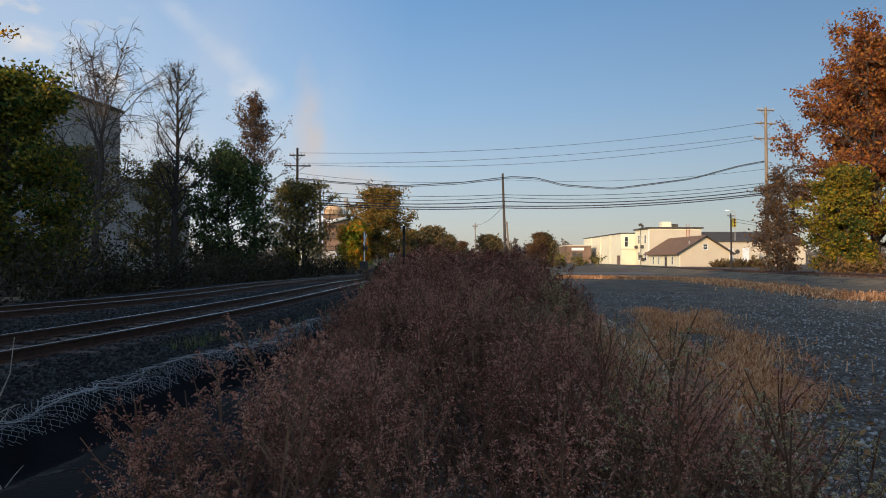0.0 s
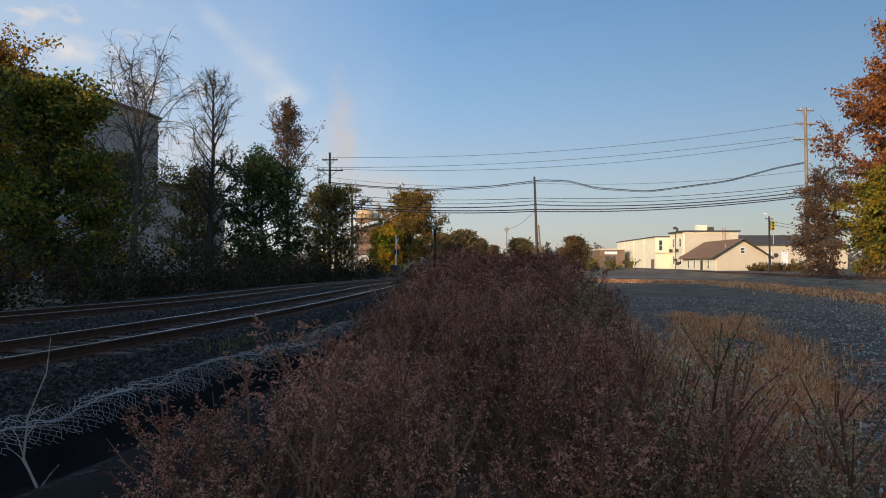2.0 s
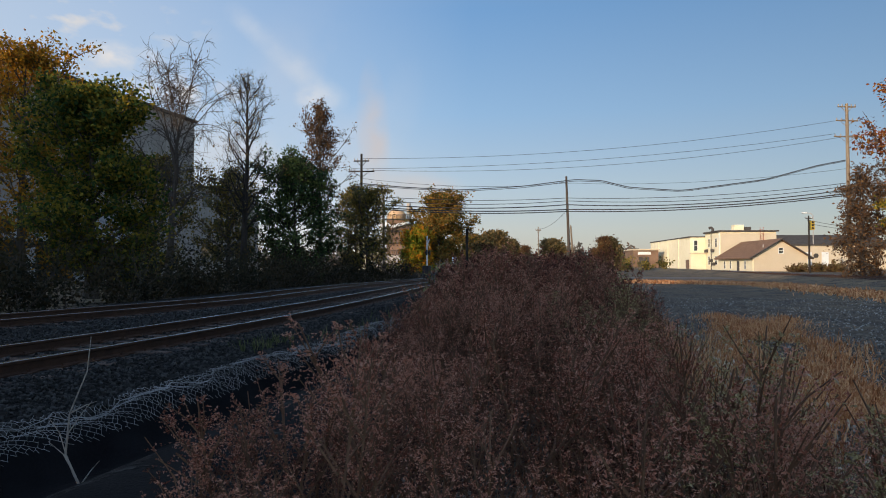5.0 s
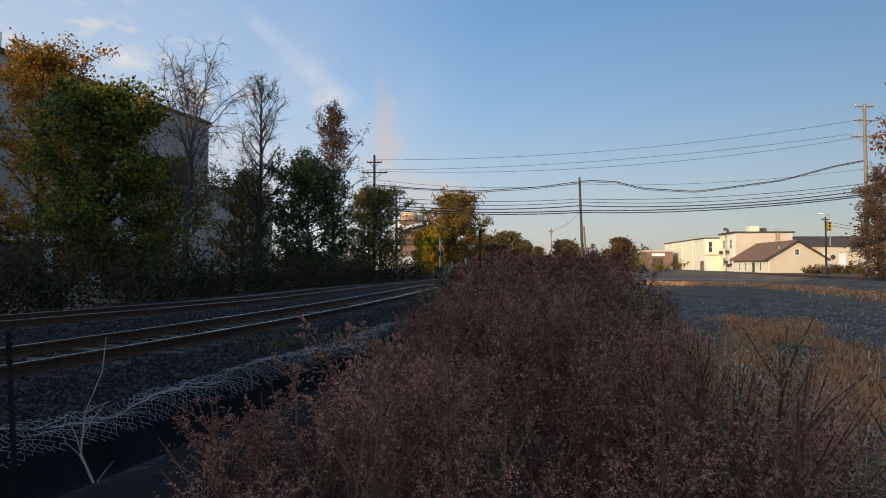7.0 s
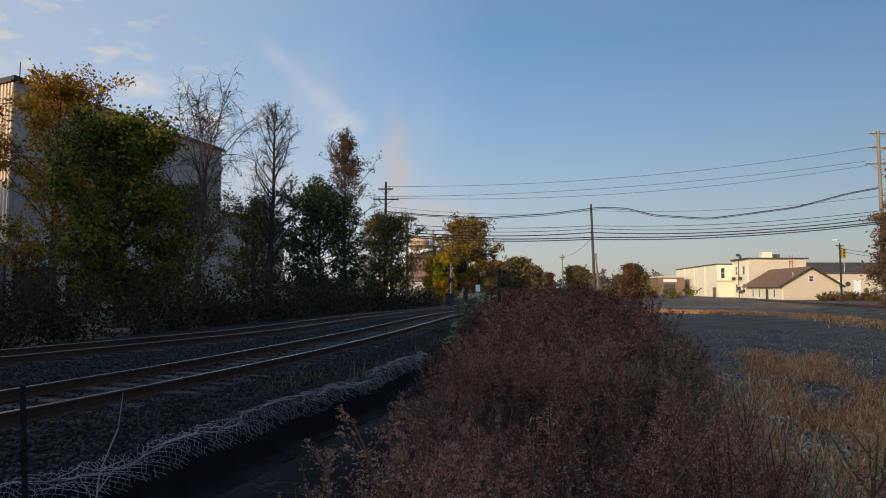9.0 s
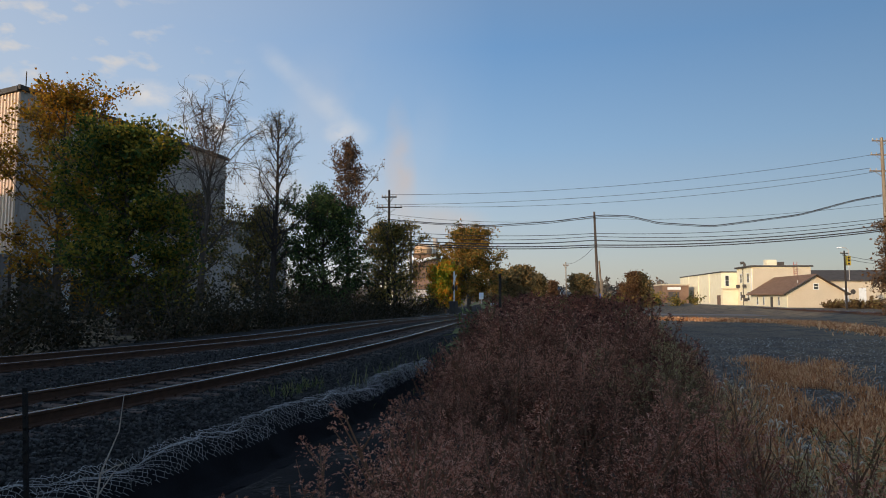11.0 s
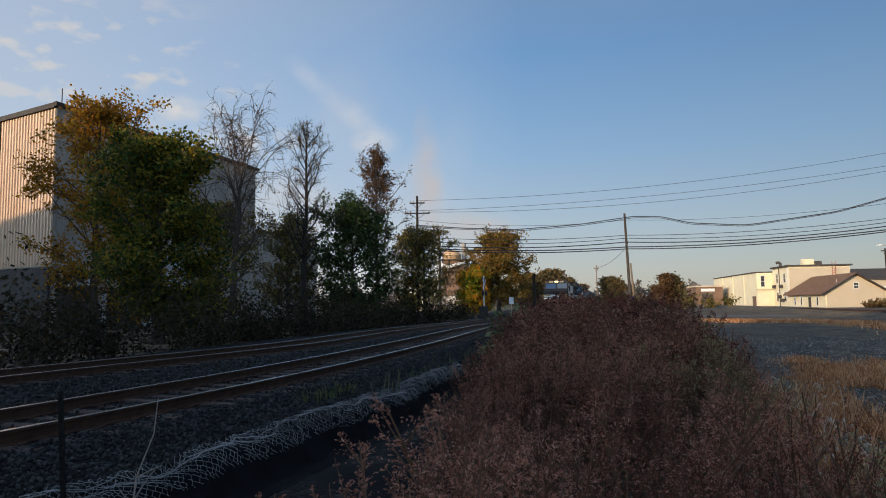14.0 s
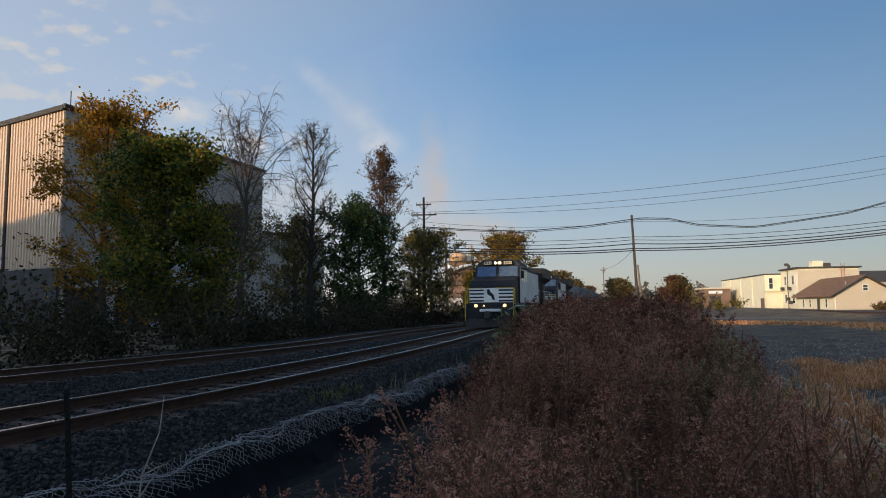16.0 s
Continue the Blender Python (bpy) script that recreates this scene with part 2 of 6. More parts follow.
M_LEAF = {
    "green": mat("dark_green_yellowing_leaves", [(0.018, 0.04, 0.009), (0.042, 0.085, 0.015), (0.095, 0.13, 0.02), (0.33, 0.23, 0.024)], island=0.65, scale=0.35, grain=2, patch=0.35, bump=0, leaf=0.3),
    "yellow": mat("golden_autumn_leaves", [(0.15, 0.10, 0.018), (0.36, 0.20, 0.018), (0.50, 0.26, 0.02), (0.38, 0.14, 0.015)], island=0.8, scale=0.4, grain=2, patch=0.4, bump=0, leaf=0.35),
    "red": mat("rust_red_oak_leaves", [(0.09, 0.025, 0.012), (0.22, 0.055, 0.018), (0.32, 0.095, 0.022), (0.34, 0.15, 0.03)], island=0.8, scale=0.25, grain=2, patch=0.5, bump=0, leaf=0.3),
    "lime": mat("yellow_green_leaves", [(0.03, 0.05, 0.01), (0.10, 0.12, 0.014), (0.26, 0.22, 0.02), (0.36, 0.19, 0.02)], island=0.7, scale=0.3, grain=2, patch=0.6, bump=0, leaf=0.35),
    "brown": mat("russet_sparse_leaves", [(0.06, 0.03, 0.016), (0.13, 0.065, 0.028), (0.20, 0.105, 0.045)], island=0.8, scale=0.5, grain=2, bump=0, leaf=0.3),
    "olive": mat("dull_olive_leaves", [(0.05, 0.06, 0.018), (0.115, 0.11, 0.028), (0.20, 0.15, 0.038), (0.32, 0.205, 0.045)], island=0.8, scale=0.3, grain=2, bump=0, leaf=0.3),
    # for distant trees: sunlight and haze are mixed into the leaf colour
    "far": mat("sunlit_hazy_autumn_leaves", [(0.08, 0.07, 0.03), (0.15, 0.115, 0.045), (0.22, 0.15, 0.06), (0.26, 0.16, 0.07)], island=0.7, scale=0.3, grain=2, bump=0, leaf=0.35),
    "conifer": mat("dark_evergreen_foliage", [(0.015, 0.036, 0.013), (0.04, 0.078, 0.022), (0.09, 0.12, 0.034)], island=0.7, scale=0.5, grain=3, bump=0, leaf=0.2),
    "orange": mat("orange_green_maple_leaves", [(0.12, 0.17, 0.014), (0.30, 0.26, 0.018), (0.52, 0.27, 0.018), (0.55, 0.18, 0.015)], island=0.5, scale=0.28, grain=2, patch=0.9, bump=0, leaf=0.35),
}
# withered leaf colour, darkened for the shade inside the plants
M_WEED = mat("purple_brown_weed_and_shade", [(0.035, 0.012, 0.008), (0.075, 0.027, 0.017), (0.12, 0.048, 0.031), (0.18, 0.082, 0.055)], island=0.85, scale=1.2, grain=6, patch=0.3, random_ob=0.45, bump=0, leaf=0.2)
M_WEEDG = mat("dull_green_brown_weed", [(0.04, 0.04, 0.018), (0.08, 0.07, 0.034), (0.14, 0.115, 0.06), (0.24, 0.19, 0.12)], island=0.85, scale=1.2, grain=6, patch=0.3, random_ob=0.4, bump=0, leaf=0.25)
M_PLUME = mat("pinkish_brown_seed_heads", [(0.19, 0.060, 0.036), (0.34, 0.12, 0.075), (0.50, 0.21, 0.14), (0.68, 0.39, 0.29)], island=0.7, scale=1.0, grain=6, patch=0.3, random_ob=0.5, bump=0, leaf=0.42)
M_FARPLUME = mat("dark_red_brown_seed_heads", [(0.045, 0.014, 0.010), (0.11, 0.034, 0.024), (0.20, 0.067, 0.045), (0.33, 0.135, 0.095)], island=0.8, scale=0.8, grain=5, patch=0.5, bump=0, leaf=0.3)
M_PLUMEG = mat("straw_green_seed_heads", [(0.13, 0.095, 0.035), (0.24, 0.18, 0.07), (0.36, 0.28, 0.13), (0.52, 0.42, 0.25)], island=0.7, scale=1.0, grain=6, patch=0.3, random_ob=0.5, bump=0, leaf=0.2)
M_STALK = mat("brown_weed_stalk", [(0.11, 0.055, 0.032), (0.20, 0.11, 0.065)], scale=3)
M_STRAW = mat("dry_straw", [(0.34, 0.13, 0.05), (0.56, 0.25, 0.105), (0.72, 0.42, 0.22)], island=0.9, scale=1, grain=6, bump=0, leaf=0.2)
M_GREENGRASS = mat("fresh_green_blade", [(0.05, 0.07, 0.025), (0.11, 0.13, 0.05), (0.2, 0.19, 0.09)], island=0.8, scale=1, bump=0, leaf=0.3)

# ---------------------------------------------------------------- mesh tools


class Build:
    """Collects boxes, tubes and loose faces, and links them as one mesh."""

    def __init__(self):
        self.v, self.f, self.n = [], [], 0

    def add(self, verts, faces):
        verts = np.asarray(verts, float).reshape(-1, 3)
        self.v.append(verts)
        self.f.extend([tuple(int(i) + self.n for i in q) for q in faces])
        self.n += len(verts)
        return self

    def box(self, x0, x1, y0, y1, z0, z1, bev=0.0):
        if bev <= 0:
            v = [(x, y, z) for z in (z0, z1) for y in (y0, y1) for x in (x0, x1)]
            return self.add(v, [(0, 2, 3, 1), (4, 5, 7, 6), (0, 1, 5, 4), (2, 6, 7, 3), (0, 4, 6, 2), (1, 3, 7, 5)])
        rings = []
        for z, k in ((z0, bev), (z0 + bev, 0), (z1 - bev, 0), (z1, bev)):
            a0, a1, b0, b1 = x0 + k, x1 - k, y0 + k, y1 - k
            rings += [(a0 + bev, b0, z), (a1 - bev, b0, z), (a1, b0 + bev, z), (a1, b1 - bev, z), (a1 - bev, b1, z), (a0 + bev, b1, z), (a0, b1 - bev, z), (a0, b0 + bev, z)]
        f = [(r * 8 + i, r * 8 + (i + 1) % 8, r * 8 + 8 + (i + 1) % 8, r * 8 + 8 + i) for r in range(3) for i in range(8)]
        return self.add(rings, f + [tuple(range(7, -1, -1)), tuple(range(24, 32))])

    def prism(self, outline, a, b, axis=1):
        """An outline of two coordinates drawn out from a to b along an axis."""
        k = len(outline)
        v = [(*(p[:axis]), q, *(p[axis:])) for q in (a, b) for p in outline]
        return self.add(v, [(i, (i + 1) % k, k + (i + 1) % k, k + i) for i in range(k)] + [tuple(range(k))[::-1], tuple(range(k, 2 * k))])

    def tube(self, path, radii, sides=6, caps=True):
        path = np.asarray(path, float)
        k = len(path)
        radii = np.broadcast_to(radii, k)
        d = np.gradient(path, axis=0)
        d /= np.linalg.norm(d, axis=1)[:, None] + 1e-9
        ref = np.where(np.abs(d[:, 2:3]) > 0.9, [[1.0, 0, 0]], [[0, 0, 1.0]])
        u = np.cross(d, ref)
        u /= np.linalg.norm(u, axis=1)[:, None] + 1e-9
        w = np.cross(d, u)
        a = np.arange(sides) * 2 * math.pi / sides
        v = path[:, None] + radii[:, None, None] * (np.cos(a)[None, :, None] * u[:, None] + np.sin(a)[None, :, None] * w[:, None])
        f = [(r * sides + i, r * sides + (i + 1) % sides, (r + 1) * sides + (i + 1) % sides, (r + 1) * sides + i) for r in range(k - 1) for i in range(sides)]
        if caps:
            f += [tuple(range(sides))[::-1], tuple(range((k - 1) * sides, k * sides))]
        return self.add(v, f)

    def cyl(self, c, r, h, axis=2, sides=16):
        e = np.eye(3)[axis]
        return self.tube([np.array(c) - e * h / 2, np.array(c) + e * h / 2], r, sides)

    def quads(self, v):
        """Loose quads, (k, 4, 3)."""
        v = np.asarray(v, float)
        k = len(v)
        base = self.n
        self.v.append(v.reshape(-1, 3))
        self.f.extend([(base + 4 * i, base + 4 * i + 1, base + 4 * i + 2, base + 4 * i + 3) for i in range(k)])
        self.n += 4 * k
        return self

    def mesh(self, name, material, smooth=False):
        me = bpy.data.meshes.new(name)
        me.from_pydata(np.concatenate(self.v).tolist() if self.v else [], [], self.f)
        for m in material if isinstance(material, (list, tuple)) else [material]:
            me.materials.append(m)
        if smooth:
            me.polygons.foreach_set("use_smooth", [True] * len(me.polygons))
        return me


def thing(name, label, category, at=(0, 0, 0), turn=0.0, group="", kind=""):
    ob = new(name)
    ob.empty_display_size = 0.2
    ob.matrix_basis = pose(*at, 0, 0, turn)
    return tagged(ob, label, category, group, kind)


def part(name, build, material, parent, label="", smooth=False, kind=""):
    ob = new(name, build.mesh(name, material, smooth))
    ob.parent = parent
    return tagged(ob, label, kind=kind)


def solid(name, build, material, label="", category="", kind="", smooth=False, group=""):
    return tagged(new(name, build.mesh(name, material, smooth)), label, category, group, kind)


# ---------------------------------------------------------------- the lie of the land
EDGE_PLAN = [(-120, -24), (-40, -13.6), (0, -8.45), (5, -7.5), (9, -6.75), (13, -6.18), (18, -5.82), (26, -5.58), (34, -5.4), (43, -5.0), (54, -4.0), (65, -3.0), (76, -2.0), (87, -1.0), (109, 1.2), (144, 4.0), (199, 8.0), (450, 26), (900, 58)]
TRACK_PLAN = [(-120, -24), (-40, -13.4), (0, -8.1), (5, -7.2), (7, -6.85), (9, -6.42), (11, -6.12), (13, -5.9), (16, -5.66), (20, -5.42), (25, -5.18), (30, -5.1), (37, -5.1), (43, -4.95), (54, -4.0), (65, -3.0), (76, -2.0), (87, -1.0), (109, 1.2), (144, 4.0), (199, 8.0), (450, 26), (900, 58)]
_py = np.linspace(-120, 900, 2041)


def smooth_plan(plan):
    k = np.exp(-0.5 * (np.arange(-40, 41) / 7.0) ** 2)
    x = np.interp(_py, [p[0] for p in plan], [p[1] for p in plan])
    return np.convolve(np.pad(x, 40, "edge"), k / k.sum(), "valid")


_px, _ex = smooth_plan(TRACK_PLAN), smooth_plan(EDGE_PLAN)
SEP = 4.08
RIGHT_TRACK_X = 31.5


def track_x(y):
    return np.interp(y, _py, _px)


def edge_x(y):
    """The line that the ballast shoulder and the ditch follow."""
    return np.interp(y, _py, _ex)


def smooth(a, b, x):
    s = np.clip((np.asarray(x, float) - a) / (b - a), 0, 1)
    return s * s * (3 - 2 * s)


def far_x(y):
    """The second track, which draws away near the camera."""
    return track_x(y) - SEP - 1.5 * smooth(24, 10, y)


def line_z(y):
    """The line falls gently away from the camera."""
    return -0.26 * smooth(26, 66, y)


def ground_z(x, y):
    """Height of the ground; the rail heads are at zero."""
    x, y = np.asarray(x, float), np.asarray(y, float)
    z = np.full(np.broadcast(x, y).shape, -0.42)
    z = z + (-0.178 + 0.42) * smooth(-9.6, -7.6, x - track_x(y))
    d = x - edge_x(y)
    z = z - 0.17 * smooth(1.5, 2.7, d) - 0.55 * smooth(2.7, 3.15, d)
    z = z + 0.62 * smooth(3.5, 4.9, d)
    z = z - 0.14 * smooth(7.5, 10, d) * smooth(120, 40, y)
    z = z + 0.30 * smooth(26.8, 29, x) * smooth(36, 34, x)
    z = z + 0.25 * smooth(60, 150, y) * smooth(3, 10, d)
    z = z + line_z(y) * smooth(12, 4, d)
    z = z + 0.05 * np.sin(x * 0.9 + 1.3 * np.sin(y * 0.37)) * np.cos(y * 0.6 + x * 0.3) * smooth(4, 8, d) * smooth(60, 20, y)
    return z


def make_ground():
    xs = np.concatenate([np.linspace(-1800, -60, 20), np.linspace(-55, -14, 30), np.arange(-13.8, 4, 0.14), np.linspace(4, 45, 110), np.linspace(50, 1800, 24)])
    ys = np.concatenate([np.linspace(-400, -15, 12), np.arange(-12, 0, 0.8), np.arange(0, 20, 0.18), np.arange(20, 80, 0.7), np.linspace(82, 400, 60), np.linspace(450, 2600, 14)])
    X, Y = np.meshgrid(xs, ys)
    Zg = ground_z(X, Y)
    v = np.stack([X, Y, Zg], -1).reshape(-1, 3)
    k, r = len(xs), len(ys)
    b = Build()
    b.add(v, [(j * k + i, j * k + i + 1, (j + 1) * k + i + 1, (j + 1) * k + i) for j in range(r - 1) for i in range(k - 1)])
    m = bpy.data.materials.new("gravel_and_soil")
    m.use_nodes = True
    n, l = m.node_tree.nodes, m.node_tree.links
    bs = n["Principled BSDF"]
    bs.inputs["Roughness"].default_value = 0.95
    bs.inputs["Specular IOR Level"].default_value = 0.15
    co = n.new("ShaderNodeTexCoord")

    def noise_tex(s, d=6):
        q = n.new("ShaderNodeTexNoise")
        q.inputs["Scale"].default_value, q.inputs["Detail"].default_value = s, d
        l.new(co.outputs["Object"], q.inputs["Vector"])
        return q.outputs[0]

    def ramp(src, stops):
        q = n.new("ShaderNodeValToRGB")
        for j, (p, col) in enumerate(stops):
            e = q.color_ramp.elements[j] if j < 2 else q.color_ramp.elements.new(p)
            e.position, e.color = p, (*col, 1)
        l.new(src, q.inputs[0])
        return q.outputs[0]

    def mixc(f, a, c):
        q = n.new("ShaderNodeMix")
        q.data_type = "RGBA"
        l.new(f, q.inputs[0])
        l.new(a, q.inputs["A"])
        l.new(c, q.inputs["B"])
        return q.outputs["Result"]

    vor = n.new("ShaderNodeTexVoronoi")
    vor.inputs["Scale"].default_value = 17
    l.new(co.outputs["Object"], vor.inputs["Vector"])
    sepc = n.new("ShaderNodeSeparateColor")
    l.new(vor.outputs["Color"], sepc.inputs[0])
    stones = ramp(sepc.outputs[0], [(0, (0.026, 0.022, 0.019)), (0.6, (0.078, 0.067, 0.056)), (1.0, (0.34, 0.30, 0.26))])
    dust = ramp(noise_tex(0.5), [(0.35, (0.045, 0.038, 0.031)), (0.7, (0.115, 0.094, 0.072))])
    gravel = mixc(noise_tex(1.4), stones, dust)
    soil = ramp(noise_tex(3), [(0.3, (0.10, 0.07, 0.045)), (0.7, (0.30, 0.20, 0.12))])
    grass = ramp(noise_tex(14), [(0.3, (0.17, 0.13, 0.075)), (0.7, (0.40, 0.32, 0.21))])
    sep = n.new("ShaderNodeSeparateXYZ")
    l.new(co.outputs["Object"], sep.inputs[0])
    # a coordinate for the bands: position along x, warped
    wob = n.new("ShaderNodeMath")
    wob.operation = "MULTIPLY_ADD"
    l.new(noise_tex(0.13, 3), wob.inputs[0])
    wob.inputs[1].default_value = 9
    l.new(sep.outputs[0], wob.inputs[2])
    bands = n.new("ShaderNodeValToRGB")
    src = n.new("ShaderNodeMapRange")
    src.inputs["From Min"].default_value, src.inputs["From Max"].default_value = -45.5, 54.5
    l.new(wob.outputs[0], src.inputs["Value"])
    dark, full = (0, 0, 0, 1), (1, 1, 1, 1)
    marks = [(-50, full), (-17, full), (-14, dark), (-1, dark), (1.5, (0.5, 0.5, 0.5, 1)), (4.0, (0.6, 0.6, 0.6, 1)), (6.5, dark), (19, dark), (22, (0.75, 0.75, 0.75, 1)), (26, (0.1, 0.1, 0.1, 1)), (31, (0.25, 0.25, 0.25, 1)), (37, full)]
    for j, (p, col) in enumerate(marks):
        e = bands.color_ramp.elements[j] if j < 2 else bands.color_ramp.elements.new(0.5)
        e.color = col
        e.position = (p + 50) / 100
    l.new(src.outputs[0], bands.inputs[0])
    far = n.new("ShaderNodeMapRange")
    far.inputs["From Min"].default_value, far.inputs["From Max"].default_value = 60, 220
    l.new(sep.outputs[1], far.inputs["Value"])
    break_up = n.new("ShaderNodeMath")
    break_up.operation = "MULTIPLY"
    brk = n.new("ShaderNodeMapRange")
    brk.inputs["From Min"].default_value, brk.inputs["From Max"].default_value = 0.36, 0.58
    l.new(noise_tex(0.7), brk.inputs["Value"])
    l.new(bands.outputs[0], break_up.inputs[0])
    l.new(brk.outputs[0], break_up.inputs[1])
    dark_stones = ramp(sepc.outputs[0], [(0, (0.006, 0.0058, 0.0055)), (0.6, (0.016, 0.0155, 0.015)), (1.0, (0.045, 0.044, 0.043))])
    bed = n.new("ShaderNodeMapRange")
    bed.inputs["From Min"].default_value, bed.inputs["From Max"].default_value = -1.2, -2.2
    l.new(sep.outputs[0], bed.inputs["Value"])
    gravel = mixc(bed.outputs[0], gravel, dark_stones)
    veg = mixc(noise_tex(0.9), soil, grass)
    both = mixc(break_up.outputs[0], gravel, veg)
    l.new(both, bs.inputs["Base Color"])
    bp = n.new("ShaderNodeBump")
    bp.inputs["Strength"].default_value, bp.inputs["Distance"].default_value = 0.7, 0.03
    l.new(vor.outputs["Distance"], bp.inputs["Height"])
    l.new(bp.outputs[0], bs.inputs["Normal"])
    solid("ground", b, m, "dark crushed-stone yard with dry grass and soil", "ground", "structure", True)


make_ground()
RNG = np.random.default_rng(5)

# ---------------------------------------------------------------- tracks


def rail_profile():
    return [(-0.07, -0.17), (0.07, -0.17), (0.07, -0.155), (0.012, -0.135), (0.012, -0.045), (0.036, -0.035), (0.036, -0.004), (-0.036, -0.004), (-0.036, -0.035), (-0.012, -0.045), (-0.012, -0.135), (-0.07, -0.155)]


def sweep(b, outline, xs, ys, zs):
    k = len(outline)
    rows = []
    dx, dy = np.gradient(xs), np.gradient(ys)
    q = np.hypot(dx, dy)
    for x, y, z, ux, uy in zip(xs, ys, zs, dy / q, -dx / q):
        rows += [(x + ux * a, y + uy * a, z + h) for a, h in outline]
    f = [(r * k + i, r * k + (i + 1) % k, (r + 1) * k + (i + 1) % k, (r + 1) * k + i) for r in range(len(xs) - 1) for i in range(k)]
    b.add(rows, f)


def make_track(label, offset, plan, y0, y1, zoff, tie_from, tie_to, falls=True):
    root = thing("railway_track", label, "railway track", kind="structure")
    ys = np.concatenate([np.arange(y0, 60, 1.0), np.arange(60, y1, 6.0)])
    zs = zoff + (line_z(ys) if falls else 0 * ys)
    for side in (-0.755, 0.755):
        b, hd = Build(), Build()
        xs = plan(ys) + offset + side
        sweep(b, rail_profile(), xs, ys, zs)
        sweep(hd, [(-0.034, -0.006), (0.034, -0.006), (0.030, 0.0), (-0.030, 0.0)], xs, ys, zs)
        r = part("rail", b, M_RAIL, root)
        part("rail_head", hd, M_SHINE, r, "shiny worn running surface")
    base = Build().box(-1.3, 1.3, -0.115, 0.115, -0.34, -0.165, 0.012).mesh("tie", M_TIE)
    plates, spikes = Build(), Build()
    y = tie_from
    while y < tie_to:
        tz = float(line_z(y)) if falls else 0.0
        t = new("tie", base)
        t.parent = root
        slope = (plan(y + 0.5) - plan(y - 0.5))
        a = -math.degrees(math.atan(slope))
        t.matrix_basis = pose(float(plan(y)) + offset + RNG.normal(0, 0.02), y, zoff + tz + RNG.normal(0, 0.006), 0, 0, float(a) + RNG.normal(0, 0.6))
        for s in (-0.755, 0.755):
            x = float(plan(y)) + offset + s
            plates.box(x - 0.15, x + 0.15, y - 0.09, y + 0.09, zoff + tz - 0.168, zoff + tz - 0.15)
            for e in (-0.1, 0.1):
                spikes.box(x + e - 0.012, x + e + 0.012, y - 0.05, y - 0.026, zoff + tz - 0.155, zoff + tz - 0.115)
        y += 0.52
    part("tie_plate", plates, M_RAIL, root, "rusty steel tie plates", kind="stuff")
    part("spike", spikes, M_RAIL, root, "rusty rail spikes", kind="stuff")
    return root


make_track("running track with bright worn rails on dark timber ties", 0.0, track_x, -60, 700, 0.0, 0.0, 70)
make_track("second main track beyond the first with rusty ties", 0.0, far_x, -60, 700, 0.0, 6.0, 80)
make_track("sunlit rusty siding across the gravel yard", RIGHT_TRACK_X, lambda y: np.asarray(y, float) * 0.0, -60, 500, 0.17, 22, 110, False)


def stone_shapes(count):
    ico = [(0, 0, 1), (0.89, 0, 0.45), (0.28, 0.85, 0.45), (-0.72, 0.53, 0.45), (-0.72, -0.53, 0.45), (0.28, -0.85, 0.45), (0.72, 0.53, -0.45), (-0.28, 0.85, -0.45), (-0.89, 0, -0.45), (-0.28, -0.85, -0.45), (0.72, -0.53, -0.45), (0, 0, -1)]
    faces = [(0, 1, 2), (0, 2, 3), (0, 3, 4), (0, 4, 5), (0, 5, 1), (1, 6, 2), (2, 7, 3), (3, 8, 4), (4, 9, 5), (5, 10, 1), (6, 7, 2), (7, 8, 3), (8, 9, 4), (9, 10, 5), (10, 6, 1)]
    return np.array(ico), np.array(faces)


def scatter_stones(name, label, xs, ys, size, material, lift=0.3, zs=None):
    ico, fc = stone_shapes(1)
    k = len(xs)
    s = size * RNG.uniform(0.6, 1.35, (k, 1)) * RNG.uniform(0.6, 1.2, (k, 3))
    a = RNG.uniform(0, 6.28, k)
    v = ico[None] * RNG.uniform(0.72, 1.15, (k, 12, 1)) * s[:, None]
    tilt = RNG.normal(0, 0.5, k)
    x, y, z = v[..., 0], v[..., 1], v[..., 2]
    y, z = y * np.cos(tilt)[:, None] - z * np.sin(tilt)[:, None], y * np.sin(tilt)[:, None] + z * np.cos(tilt)[:, None]
    x, y = x * np.cos(a)[:, None] - y * np.sin(a)[:, None], x * np.sin(a)[:, None] + y * np.cos(a)[:, None]
    gz = ground_z(xs, ys) if zs is None else zs
    v = np.stack([x + xs[:, None], y + ys[:, None], z + (gz + size * lift)[:, None]], -1)
    b = Build()
    b.v, b.n = [v.reshape(-1, 3)], k * 12
    b.f = (fc[None] + np.arange(k)[:, None, None] * 12).reshape(-1, 3).tolist()
    return solid(name, b, material, label, "gravel", "stuff")


def far_gap(y):
    return track_x(y) - far_x(y)


